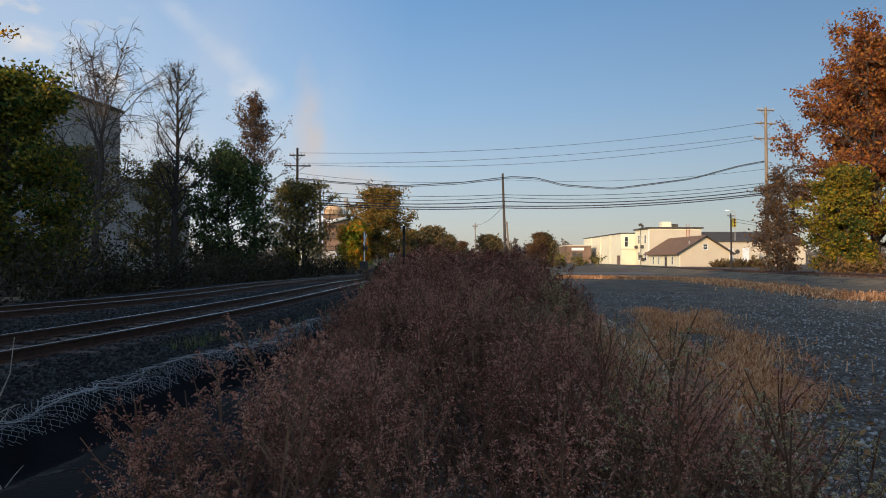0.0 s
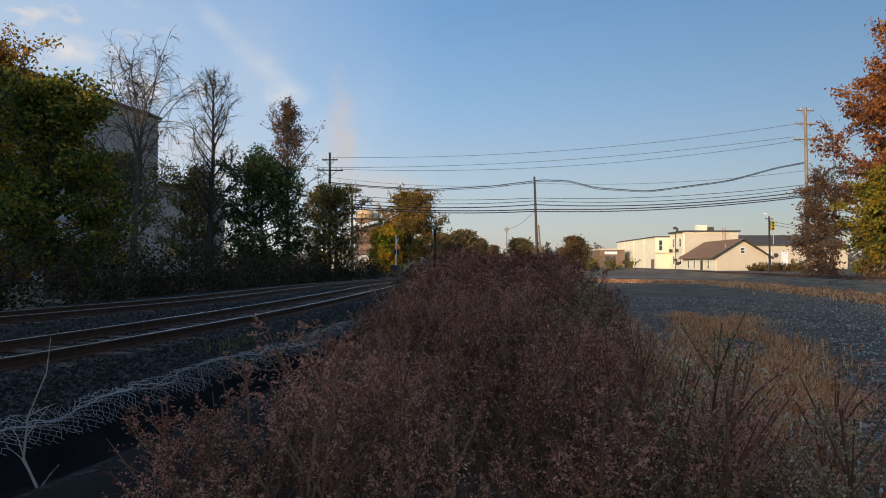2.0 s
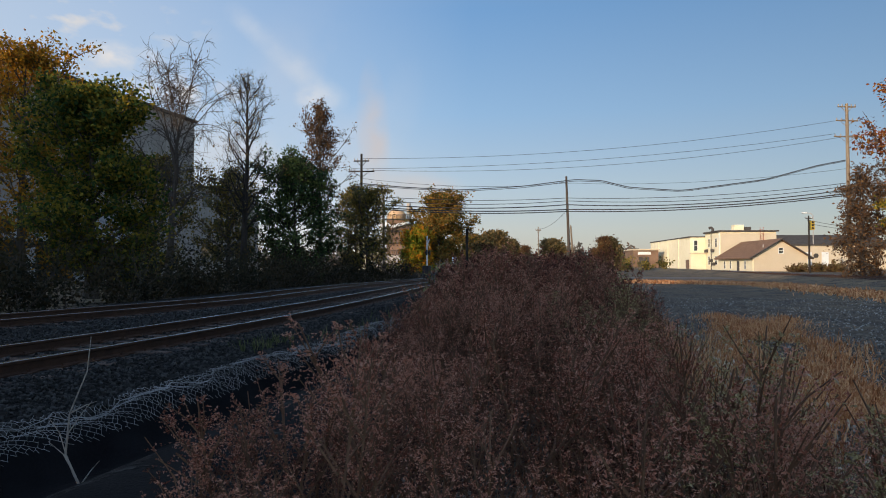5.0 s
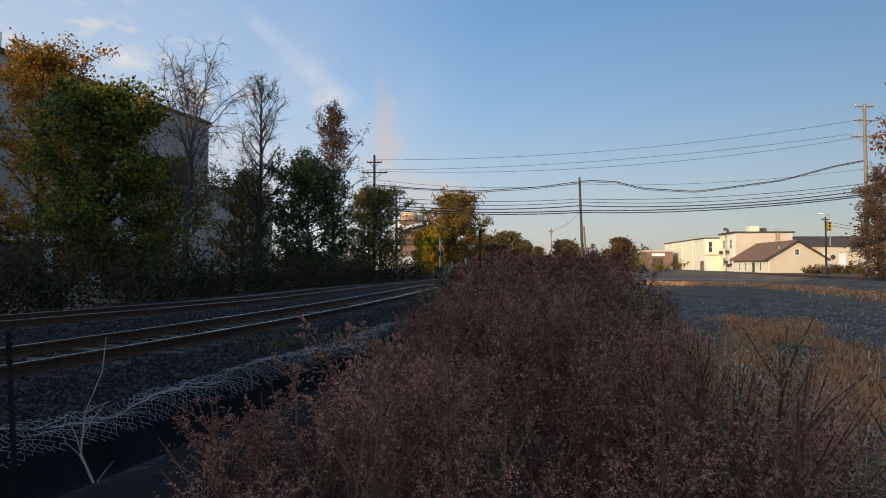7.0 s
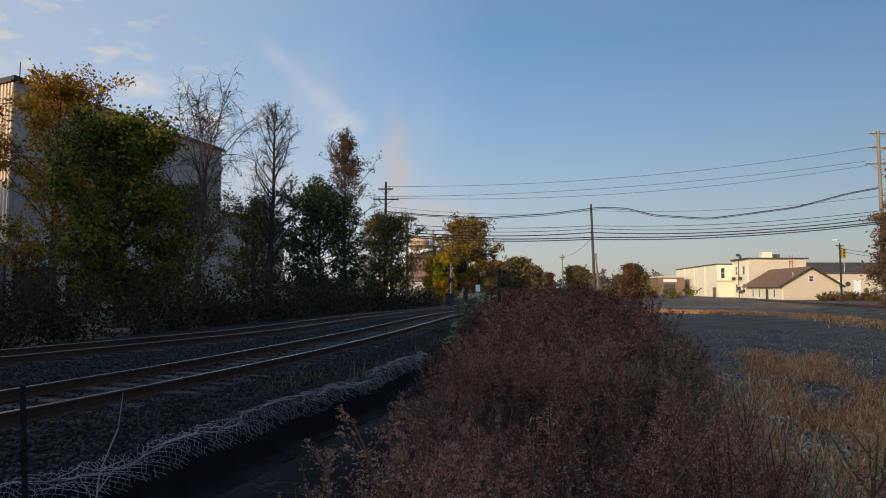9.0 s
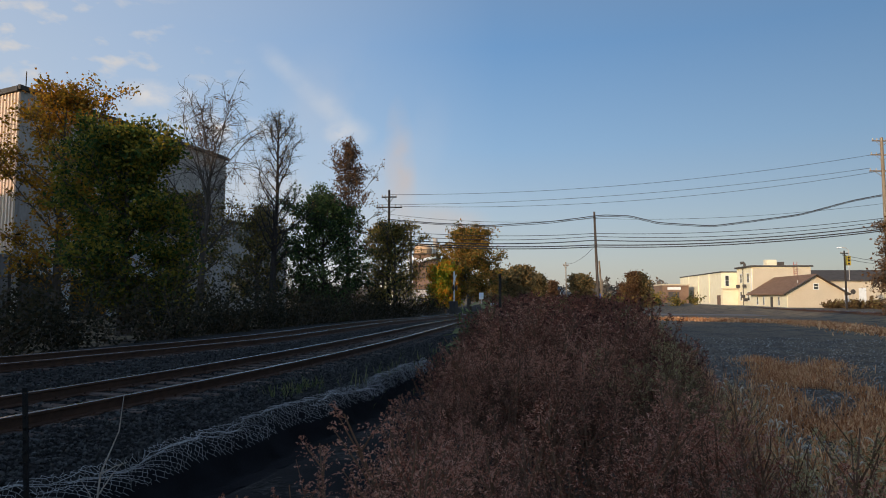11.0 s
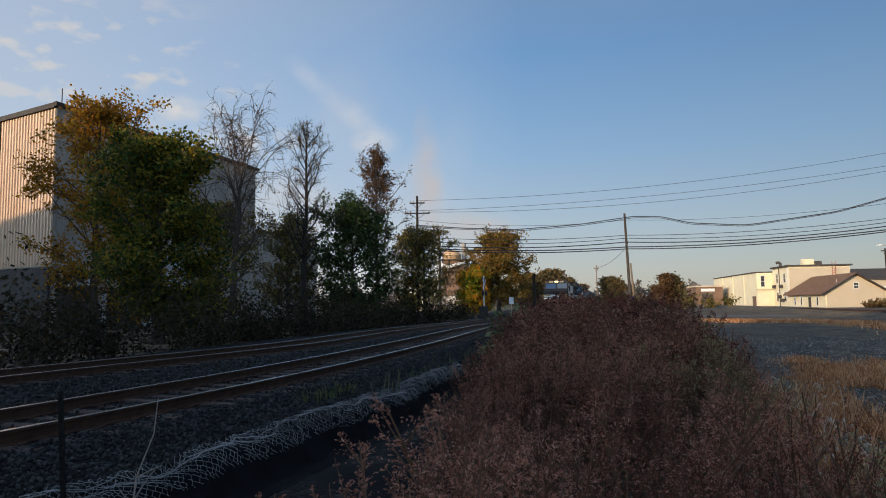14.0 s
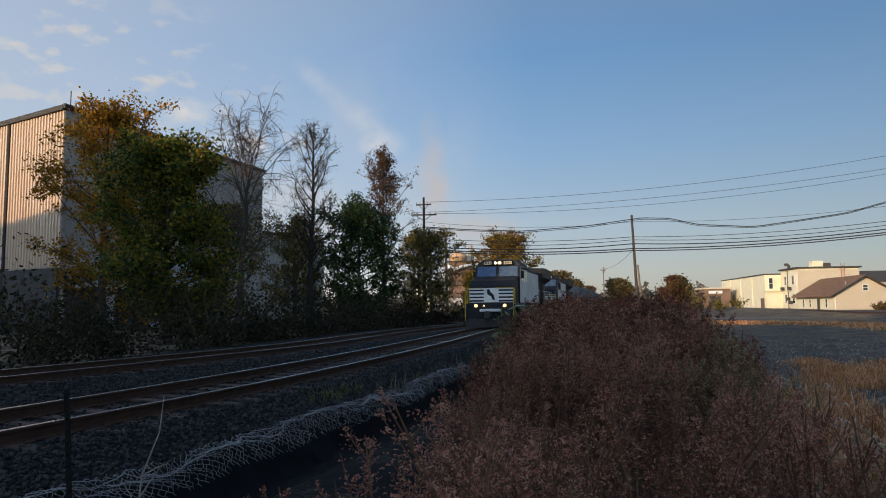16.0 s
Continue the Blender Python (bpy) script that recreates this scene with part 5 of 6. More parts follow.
def make_cream_building():
    b = thing("warehouse", "cream-painted two-storey warehouse lit by low sun", "warehouse", (0, 0, 0))
    part("long_wing", Build().box(40.4, 54, 150.2, 190, -0.6, 7.0), M_CREAM, b, "plain cream block wing")
    part("parapet", Build().box(40.25, 54.1, 150.1, 190.1, 7.0, 7.25), M_DARKROOF, b)
    for y in (160, 170, 180):
        part("pilaster", Build().box(40.25, 40.45, y - 0.2, y + 0.2, -0.5, 7.0), M_CREAM, b)
    part("main_block", Build().box(43.6, 54.6, 140, 150.1, -0.6, 7.75), [M_CREAM], b, "cream block with a tan front")
    part("front_render", Build().box(43.7, 54.6, 139.9, 140.0, -0.5, 7.5), M_TAN, b, "tan front, darkened for its weaker sun")
    part("roof_edge", Build().box(43.2, 55.0, 139.6, 150.4, 7.75, 8.05), M_DARKROOF, b)
    part("linking_bay", Build().box(40.45, 43.6, 149.6, 150.2, -0.5, 3.4), M_CREAM, b)
    part("bay_roof", Build().box(40.3, 43.6, 149.3, 150.2, 3.4, 3.6), M_TAN, b)
    door = part("door", Build().box(40.34, 40.42, 151, 153.6, -0.4, 2.1), M_BRICKRED, b, "rust-brown shutter door")
    for y in (142.5, 147.2):
        for z in (5.6, 1.9):
            window_unit(b, 43.6, y, z, 1.3, 1.7, 0, -1)
    window_unit(b, 41.6, 150.2, 5.2, 0.7, 2.2, 1, -1)
    for x, y, z in ((43.3, 144.0, 4.0), (43.3, 148.4, 4.0), (43.3, 145.0, 1.9), (43.3, 143.4, 1.2)):
        part("wall_unit", Build().box(x - 0.3, x + 0.25, y - 0.45, y + 0.45, z - 0.35, z + 0.3, 0.04), M_DARKROOF, b, "dark wall-mounted fan unit")
    part("downpipe", Build().tube([(43.5, 145.6, -0.3), (43.5, 145.6, 7.6)], 0.08, 6), M_DARKROOF, b)
    part("downpipe", Build().tube([(43.5, 140.2, -0.3), (43.5, 140.2, 7.6)], 0.08, 6), M_WHITE, b)
    lad = Build()
    for s in (51.4, 52.0):
        lad.tube([(s, 139.75, 4.5), (s, 139.75, 8.7)], 0.05, 5)
    for k in range(9):
        lad.tube([(51.4, 139.75, 4.6 + k * 0.45), (52.0, 139.75, 4.6 + k * 0.45)], 0.03, 4)
    part("ladder", lad, mat("red_lead_paint", [(0.35, 0.08, 0.05), (0.45, 0.14, 0.09)]), b, "red roof ladder")
    hv = Build().box(47.4, 49.4, 143, 145, 8.05, 9.35, 0.06)
    u = part("rooftop_unit", hv, M_CREAM, b, "boxy rooftop air handler")
    part("rooftop_unit", Build().box(49.5, 50.8, 143, 145, 8.05, 8.9, 0.06), M_DARKROOF, b)
    part("vent_cowl", Build().tube([(44.6, 148, 8.05), (44.6, 148, 8.7), (44.3, 148, 9.0), (43.8, 148, 8.9)], 0.3, 8), M_DARKROOF, b)

    h = thing("gabled_house", "low cream house with a brown shingle gable roof", "house", (0, 0, 0))
    part("wall", Build().prism([(42.8, -0.5), (52.0, -0.5), (52.0, 2.5), (47.5, 5.3), (42.8, 2.5)], 120, 138.5, 1), M_CREAM, h)
    part("gable_front", Build().prism([(43.0, -0.4), (51.8, -0.4), (51.8, 2.6), (47.5, 5.15), (43.0, 2.6)], 119.9, 120.0, 1), M_TAN, h, "tan gable face, darkened for its weaker sun")
    for sgn, x0, x1 in ((-1, 42.1, 47.5), (1, 52.7, 47.5)):
        zz = 2.05
        rf = Build().add([(x0, 119.3, zz), (x1, 119.3, 5.42), (x1, 139.2, 5.42), (x0, 139.2, zz), (x0, 119.3, zz + 0.22), (x1, 119.3, 5.64), (x1, 139.2, 5.64), (x0, 139.2, zz + 0.22)], [(0, 1, 2, 3), (7, 6, 5, 4), (0, 4, 5, 1), (1, 5, 6, 2), (2, 6, 7, 3), (3, 7, 4, 0)])
        slope = part("roof_slope", rf, M_ROOF, h, "brown shingles")
        courses = Build()
        for k in range(1, 16):
            f = k / 16
            x, z = x0 + (x1 - x0) * f, zz + 0.22 + (5.64 - zz - 0.22) * f
            courses.tube([(x, 119.3, z + 0.005), (x, 139.2, z + 0.005)], 0.025, 4)
        part("shingle_course", courses, M_ROOF, slope, kind="stuff")
    part("barge_board", Build().tube([(42.1, 119.25, 2.15), (47.5, 119.25, 5.5), (52.7, 119.25, 2.15)], 0.14, 4), M_DARKROOF, h)
    for y in (123.5, 127, 131.2, 134.6):
        if y == 127:
            part("door", Build().box(42.68, 42.8, y - 0.5, y + 0.5, -0.4, 1.75), M_DARKROOF, h, "dark side door")
        else:
            window_unit(h, 42.8, y, 1.0, 0.7, 1.4, 0, -1)
    window_unit(h, 47.5, 119.9, 3.5, 0.7, 0.9, 1, -1)
    part("chimney_pipe", Build().tube([(45.0, 121, 3.2), (45.0, 121, 4.6)], 0.1, 6), M_CONC, h)

    s = thing("storage_building", "long brown-roofed storage building behind the yard", "building")
    part("wall", Build().box(60, 92, 168, 186, -0.5, 5.2), M_TAN, s)
    part("roof", Build().prism([(167.3, 5.1), (186.7, 5.1), (177, 8.6)], 59, 93, 0), M_DARKROOF, s)
    for x in (64, 70, 76):
        part("roller_door", Build().box(x - 1.6, x + 1.6, 167.9, 168.0, -0.4, 3.2), M_WHITE, s)
    a = thing("annexe", "low pale block annexe beside the house", "building")
    part("wall", Build().box(53, 66, 128, 140, -0.5, 4.6), M_TAN, a)
    part("roof", Build().box(52.7, 66.3, 127.7, 140.3, 4.6, 4.85), M_DARKROOF, a)
    for x in (55.5, 58.5):
        part("door", Build().box(x - 0.6, x + 0.6, 127.9, 128.0, -0.4, 3.4), M_WHITE, a)
    g = thing("brick_shed", "small brown shed at the far end of the yard", "shed")
    part("wall", Build().box(32.2, 38.5, 172, 184, -0.5, 4.6), M_BRICKRED, g)
    part("roof", Build().box(31.9, 38.8, 171.7, 184.3, 4.6, 4.95), M_TAN, g)
    part("door", Build().box(33.6, 36.2, 171.9, 172.0, -0.4, 3.0), M_DARKROOF, g)
    part("sign_board", Build().box(33.4, 36.6, 171.85, 171.95, 3.5, 4.2), M_WHITE, g, "pale lettered board, unreadable")


make_cream_building()


def make_factory():
    f = thing("factory_block", "tall factory block, ribbed cladding over stained concrete", "factory", (0, 0, 0))
    A, B = np.array([-39.2, 45.6]), np.array([-35.5, 72.6])
    back = np.array([-27.0, 9.5])
    C, D = B + back, A + back
    H = 17.2
    foot = [tuple(A), tuple(B), tuple(C), tuple(D)]
    part("block", Build().prism(foot, -0.5, H, 2), M_CONC, f, "stained concrete walls")
    # ribbed sheet on the end wall
    clad = Build()
    n_out = np.array([back[1], -back[0]])
    n_out = n_out / np.linalg.norm(n_out)
    if n_out[1] > 0:
        n_out = -n_out
    L = np.linalg.norm(back)
    k = int(L / 0.42)
    for i in range(k):
        p, q = A + back * i / k, A + back * (i + 0.62) / k
        o1, o2 = n_out * 0.03, n_out * 0.14
        sl = (q - p) * 0.16
        pts = [p + o1, q + o1, q + o2 - sl, p + o2 + sl]
        clad.prism([tuple(t) for t in pts], 4.6, H - 0.15, 2)
    # shade on the lower end wall, put in as a dark band
    plinth = [tuple(A + n_out * 0.02), tuple(A + back + n_out * 0.02), tuple(A + back + n_out * 0.25), tuple(A + n_out * 0.25)]
    part("plinth", Build().prism(plinth, -0.5, 4.5, 2), M_DARKROOF, f, "dark band standing in for shade on the lower wall")
    part("end_cladding", clad, M_CLAD, f, "sunlit buff ribbed metal sheeting")
    for fr in (0.28, 0.62):
        p = A + back * fr + n_out * 0.2
        part("downpipe", Build().tube([(*p, 0), (*p, H - 0.2)], 0.13, 6), M_DARKROOF, f)
    side = (B - A) / np.linalg.norm(B - A)
    out = np.array([side[1], -side[0]])
    for i in range(1, 8):
        p = A + (B - A) * i / 8 + out * 0.02
        part("wall_joint", Build().tube([(*p, 6.2), (*p, H)], 0.09, 4), M_CONC, f)

    def strip(name, s0, s1, z0, z1, d, m, label=""):
        p, q = A + side * s0, A + side * s1
        part(name, Build().prism([tuple(p), tuple(q), tuple(q + out * d), tuple(p + out * d)], z0, z1, 2), m, f, label)
    strip("parapet", -0.3, 27.6, H, H + 0.35, 0.25, M_DARKROOF, "dark roof flashing")
    pp = [tuple(A + n_out * 0.3), tuple(A + back + n_out * 0.3), tuple(A + back - n_out * 0.2), tuple(A - n_out * 0.2)]
    part("end_parapet", Build().prism(pp, H - 0.1, H + 0.3, 2), M_DARKROOF, f)
    strip("pale_panel", 0.6, 17, 3.2, 6.2, 0.2, M_PALE, "pale blue-grey metal panels")
    strip("canopy_edge", 0.3, 18, 3.0, 3.2, 0.5, M_WHITE)
    strip("loading_recess", 0.6, 17, -0.4, 3.0, 0.1, M_DARKROOF, "dark loading openings")
    for s in (4.2, 9.5, 14.5):
        strip("pillar", s, s + 0.9, -0.4, 3.0, 0.45, M_PALE)
    part("lightning_rod", Build().tube([(*(A + side * 0.4), H), (*(A + side * 0.4), H + 1.6)], 0.04, 5), M_DARKROOF, f)
    lo = thing("factory_annexe", "lower grey concrete factory annexe behind the trees", "factory")
    E2 = np.array([-33.5, 87.4])
    part("block", Build().prism([tuple(B + side * 0.1), tuple(E2), tuple(E2 + back), tuple(C + side * 0.1)], -0.5, 10.0, 2), M_CONC, lo)
    part("roof_edge", Build().prism([tuple(B + side * 0.1 + out * 0.3), tuple(E2 + out * 0.3), tuple(E2 + back), tuple(C + side * 0.1)], 10.0, 10.3, 2), M_DARKROOF, lo)
    for z in (2.0, 5.0, 7.8):
        p, q = B + side * 1.5, B + side * 13.5
        for i in range(5):
            a, b2 = p + (q - p) * (i + 0.12) / 5, p + (q - p) * (i + 0.88) / 5
            part("window", Build().prism([tuple(a), tuple(b2), tuple(b2 + out * 0.05), tuple(a + out * 0.05)], z, z + 1.5, 2), M_GLASS, lo)
    # unseen block added behind and left of the camera to shade the foreground and factory wall
    w = thing("brick_warehouse", "long plain unseen block added to cast shade", "warehouse")
    part("wall", Build().box(-130, -46, -110, 8, -0.5, 19.5), M_BRICKRED, w)
    part("roof", Build().box(-130.4, -45.6, -110.4, 8.4, 19.5, 19.9), M_DARKROOF, w)


make_factory()


def make_plant():
    p = thing("process_plant", "distant works with an orange-lit tank, stack and pipes", "industrial plant", (-24.8, 150, 0))
    part("tower", Build().box(-2.4, 3.0, 0, 6, -0.5, 11.2), M_BRICKRED, p, "brown steel-framed tower")
    for z in (3.0, 5.8, 8.4, 11.2):
        d = part("deck", Build().box(-3.0, 3.5, -0.5, 6.4, z, z + 0.18), M_DARKROOF, p)
        r = Build()
        for x in np.arange(-3.0, 3.6, 1.0):
            r.tube([(x, -0.45, z + 0.18), (x, -0.45, z + 1.1)], 0.05, 4)
        r.tube([(-3.0, -0.45, z + 1.1), (3.5, -0.45, z + 1.1)], 0.05, 4)
        part("railing", r, M_DARKROOF, d)
    part("tank", Build().tube([(-0.4, 2, 11.3), (-0.4, 2, 12.6), (-0.4, 2, 13.4), (-0.4, 2, 13.7)], np.array([2.2, 2.2, 1.5, 0.3]), 20), M_TANK, p, "buff tank glowing in the sun", True)
    part("duct", Build().tube([(-2.8, -0.6, 10.4), (-0.8, -0.8, 9.6), (0.8, -0.8, 10.0), (3.2, -0.6, 10.6)], 0.35, 8), M_WHITE, p, "pale lagged pipe", True)
    part("stack", Build().tube([(2.3, 3, 11), (2.3, 3, 15.2)], np.array([0.55, 0.5]), 14), M_CONC, p, "steel exhaust stack")
    part("stack", Build().tube([(-3.6, 1, 0), (-3.6, 1, 16.6)], np.array([0.55, 0.45]), 14), M_WHITE, p, "slim white stack")
    part("base_wall", Build().box(-6.5, 4.5, -0.8, 7, -0.5, 3.0), M_CONC, p)
    part("annexe", Build().box(-10, -4.0, 0, 7, -0.5, 7.0), M_CREAM, p, "cream wall in sunlight")


make_plant()


def make_crossing():
    road = Build()
    xs = np.linspace(-60, 24, 60)
    y0 = 74 + 0.02 * xs
    v = [(x, y + s, max(float(ground_z(x, y + s)) + 0.012, -0.45 if abs(x - float(track_x(y + s)) + 2.2) < 4.5 else -9)) for x, y in zip(xs, y0) for s in (-3, 0, 3)]
    road.add(v, [(i * 3 + j, (i + 1) * 3 + j, (i + 1) * 3 + j + 1, i * 3 + j + 1) for i in range(59) for j in range(2)])
    solid("road", road, mat("worn_asphalt", [(0.10, 0.095, 0.09), (0.17, 0.16, 0.15)], scale=0.8, grain=20), "worn grey asphalt road over the crossing", "road", "structure")
    s = thing("crossing_signal", "railway crossing signal with crossbuck on a silver mast", "crossing signal", (-8.4, 70.7, float(ground_z(-8.4, 70.7))), 78)
    part("mast", Build().tube([(0, 0, 0), (0, 0, 4.6)], 0.07, 8), M_WHITE, s)
    x = Build()
    for sg in (-1, 1):
        x.add([(-0.6, -0.09, 3.75 - sg * 0.42), (-0.5, -0.09, 3.62 - sg * 0.42), (0.6, -0.09, 3.75 + sg * 0.42), (0.5, -0.09, 3.88 + sg * 0.42), (-0.6, -0.06, 3.75 - sg * 0.42), (-0.5, -0.06, 3.62 - sg * 0.42), (0.6, -0.06, 3.75 + sg * 0.42), (0.5, -0.06, 3.88 + sg * 0.42)], [(0, 1, 2, 3), (7, 6, 5, 4), (0, 4, 5, 1), (1, 5, 6, 2), (2, 6, 7, 3), (3, 7, 4, 0)])
    part("crossbuck", x, M_WHITE, s, "white crossed boards")
    bar = part("lamp_bar", Build().box(-0.7, 0.7, -0.06, 0.06, 2.75, 2.85), M_LOCO_BLACK, s)
    for e in (-0.5, 0.5):
        d = part("target", Build().cyl((e, -0.1, 2.8), 0.3, 0.06, 1, 16), M_LOCO_BLACK, bar, "black round backing plate")
    part("relay_box", Build().box(-0.55, 0.45, -0.3, 0.35, 0.0, 1.4, 0.04), M_LOCO_GREY, s, "grey equipment cabinet")
    for x, y, h, w in ((-5.84, 75.5, 2.35, 0.5), (-4.4, 72, 1.2, 0.4), (-3.6, 68.0, 1.3, 0.35)):
        q = thing("road_sign", "white blank-faced sign plate on a thin post", "road sign", (x, y, float(ground_z(x, y))), group="signs at the crossing")
        part("post", Build().tube([(0, 0, 0), (0, 0, h)], 0.04, 6), M_CONC, q)
        part("plate", Build().box(-w / 2, w / 2, -0.06, -0.03, h - 0.75, h, 0.008), M_WHITE, q)
    c = thing("traffic_cone", "small orange and white marker beside the track", "marker", (-3.1, 72.5, float(ground_z(-3.1, 72.5))))
    part("body", Build().tube([(0, 0, 0), (0, 0, 0.95)], np.array([0.14, 0.07]), 10), mat("orange_plastic", [(0.7, 0.16, 0.04), (0.8, 0.2, 0.06)]), c)
    part("band", Build().tube([(0, 0, 0.5), (0, 0, 0.75)], np.array([0.125, 0.1]), 10), M_WHITE, c)
    tl = thing("traffic_light", "yellow traffic signal head hanging over the road", "traffic light", (47.0, 107.0, 6.45))
    part("housing", Build().box(-0.32, 0.32, -0.3, 0.3, 0, 1.4, 0.05), M_YELLOW, tl)
    for k in range(3):
        part("lens", Build().cyl((0, -0.32, 0.25 + 0.45 * k), 0.16, 0.06, 1, 12), M_LOCO_BLACK, tl)
    part("hanger", Build().tube([(0, 0, 1.4), (-0.9, -1.0, 1.42)], 0.04, 5), M_CABLE, tl)
    lamp = thing("street_lamp", "pale street lamp on a curved arm", "street lamp", (70.6, 160, -0.2))
    part("mast", Build().tube([(0, 0, 0), (0, 0, 12.6), (-0.5, 0, 13.1), (-1.6, 0, 13.2)], 0.09, 7), M_CONC, lamp)
    part("head", Build().box(-2.4, -1.4, -0.25, 0.25, 13.05, 13.35, 0.05), M_WHITE, lamp)
    st = thing("stop_sign", "road sign seen edge-on beside the house", "road sign", (52.0, 117, -0.2))
    part("post", Build().tube([(0, 0, 0), (0, 0, 3.2)], 0.05, 6), M_CONC, st)
    part("plate", Build().cyl((0, -0.08, 2.8), 0.42, 0.04, 1, 8), M_LOCO_GREY, st)
    bs = thing("blue_sign", "small blue and white sign board near the road", "road sign", (12.3, 128, -0.2))
    part("post", Build().tube([(0, 0, 0), (0, 0, 1.6)], 0.06, 6), M_CONC, bs)
    part("plate", Build().box(-0.6, 0.6, -0.1, -0.05, 0.8, 2.4), mat("blue_enamel", [(0.06, 0.12, 0.35), (0.1, 0.18, 0.45)]), bs)


make_crossing()

# ---------------------------------------------------------------- the train


def wheelset_truck(parent, y, axles):
    fr = Build()
    for s in (-1, 1):
        fr.box(s * 1.0 - 0.09, s * 1.0 + 0.09, y - axles * 0.95, y + axles * 0.95, 0.45, 0.85, 0.04)
        for k in range(axles):
            a = y + (k - (axles - 1) / 2) * 1.85
            fr.box(s * 1.02 - 0.14, s * 1.02 + 0.14, a - 0.2, a + 0.2, 0.32, 0.78, 0.03)
    t = part("truck", fr, M_LOCO_GREY, parent, "dusty cast truck frame")
    for k in range(axles):
        a = y + (k - (axles - 1) / 2) * 1.85
        w = Build()
        for s in (-1, 1):
            w.cyl((s * 0.76, a, 0.5), 0.5, 0.13, 0, 20)
        w.cyl((0, a, 0.5), 0.09, 1.5, 0, 8)
        part("wheelset", w, M_RAIL, t, "steel wheels on an axle")


def make_locomotive(lead):
    r = thing("locomotive", "black and white wide-nosed diesel locomotive with lit headlamps" if lead else "trailing black diesel locomotive coupled behind the leader", "locomotive")
    F = 11.2
    part("frame", Build().box(-1.55, 1.55, -F + 0.6, F - 0.7, 1.28, 1.56, 0.05), M_LOCO_BLACK, r, "black walkway deck")
    part("sill_stripe", Build().box(-1.57, 1.57, -F + 0.7, F - 0.8, 1.36, 1.44), M_LOCO_WHITE, r)
    part("fuel_tank", Build().box(-1.35, 1.35, -3.2, 3.2, 0.35, 1.28, 0.2), M_LOCO_GREY, r)
    wheelset_truck(r, 6.6, 3)
    wheelset_truck(r, -6.6, 3)
    # nose: low white band with black bars, sloped black top
    nose = part("nose", Build().prism([(8.1, 1.5), (10.15, 1.5), (10.15, 2.62), (9.7, 3.0), (8.1, 3.32)], -1.42, 1.42, 0), M_LOCO_BLACK, r, "black sloping nose")
    part("nose_band", Build().box(-1.40, 1.40, 10.152, 10.175, 1.62, 2.52), M_LOCO_WHITE, nose, "white front band")
    for s in (-1, 1):
        for z in (1.72, 1.94, 2.16, 2.38):
            part("stripe", Build().box(s * 0.93 - 0.45, s * 0.93 + 0.45, 10.176, 10.19, z - 0.05, z + 0.05), M_LOCO_BLACK, nose)
    part("emblem", Build().add([(-0.24, 10.185, 1.75), (-0.1, 10.185, 1.78), (0.02, 10.185, 2.0), (0.24, 10.185, 2.12), (0.28, 10.185, 2.42), (0.12, 10.185, 2.46), (0.02, 10.185, 2.26), (-0.16, 10.185, 2.1)], [tuple(range(8))]), M_LOCO_BLACK, nose, "plain black emblem shape")
    cab = part("cab", Build().prism([(5.0, 1.5), (8.15, 1.5), (8.15, 3.3), (7.75, 4.06), (5.0, 4.06)], -1.5, 1.5, 0), M_LOCO_BLACK, r, "black cab with pale sides")
    part("cab_roof", Build().prism([(-1.5, 4.062), (-1.0, 4.5), (1.0, 4.5), (1.5, 4.062)], 5.0, 7.62, 1), M_LOCO_GREY, cab, "dusty roof with sloping sides")
    for s in (-1, 1):
        part("cab_side", Build().prism([(5.02, 1.6), (8.05, 1.6), (8.05, 3.3), (7.7, 3.98), (5.02, 4.02)], *sorted((s * 1.49, s * 1.508)), 0), M_LOCO_WHITE, cab, "grey-white cab side")
    part("cab_front", Build().add([(-1.47, 8.17, 3.1), (1.47, 8.17, 3.1), (1.47, 7.77, 4.05), (-1.47, 7.77, 4.05), (-1.47, 8.1, 3.1), (1.47, 8.1, 3.1), (1.47, 7.7, 4.05), (-1.47, 7.7, 4.05)], [(0, 1, 2, 3), (7, 6, 5, 4), (0, 4, 5, 1), (1, 5, 6, 2), (2, 6, 7, 3), (3, 7, 4, 0)]), M_LOCO_BLACK, cab, "black cab face")
    for s in (-1, 1):
        x0, x1 = sorted((s * 0.1, s * 1.35))
        # reflected sky painted per pane: one blue, one paler
        part("windshield", Build().add([(x0, 8.13, 3.34), (x1, 8.13, 3.34), (x1, 7.85, 4.0), (x0, 7.85, 4.0), (x0, 8.06, 3.34), (x1, 8.06, 3.34), (x1, 7.78, 4.0), (x0, 7.78, 4.0)], [(0, 1, 2, 3), (7, 6, 5, 4), (0, 4, 5, 1), (1, 5, 6, 2), (2, 6, 7, 3), (3, 7, 4, 0)]), M_CABGLASS if s > 0 else mat("windshield_painted_pale_sky", [(0.05, 0.08, 0.12), (0.10, 0.14, 0.19)], rough=0.12, bump=0), cab, "windshield pane with sky reflection in its colour")
        for y in (5.6, 6.5, 7.3):
            part("side_window", Build().box(*sorted((s * 1.495, s * 1.53)), y - 0.3, y + 0.3, 3.0, 3.75), M_GLASS, cab)
        part("sunshade", Build().box(*sorted((s * 1.5, s * 1.75)), 5.3, 7.5, 3.85, 3.92), M_LOCO_BLACK, cab)
        part("mirror", Build().box(*sorted((s * 1.52, s * 1.72)), 7.62, 7.68, 3.2, 3.7), M_LOCO_BLACK, cab)
    hb = part("headlight_housing", Build().box(-1.0, 1.0, 7.45, 7.85, 4.06, 4.42, 0.05), M_LOCO_BLACK, cab)
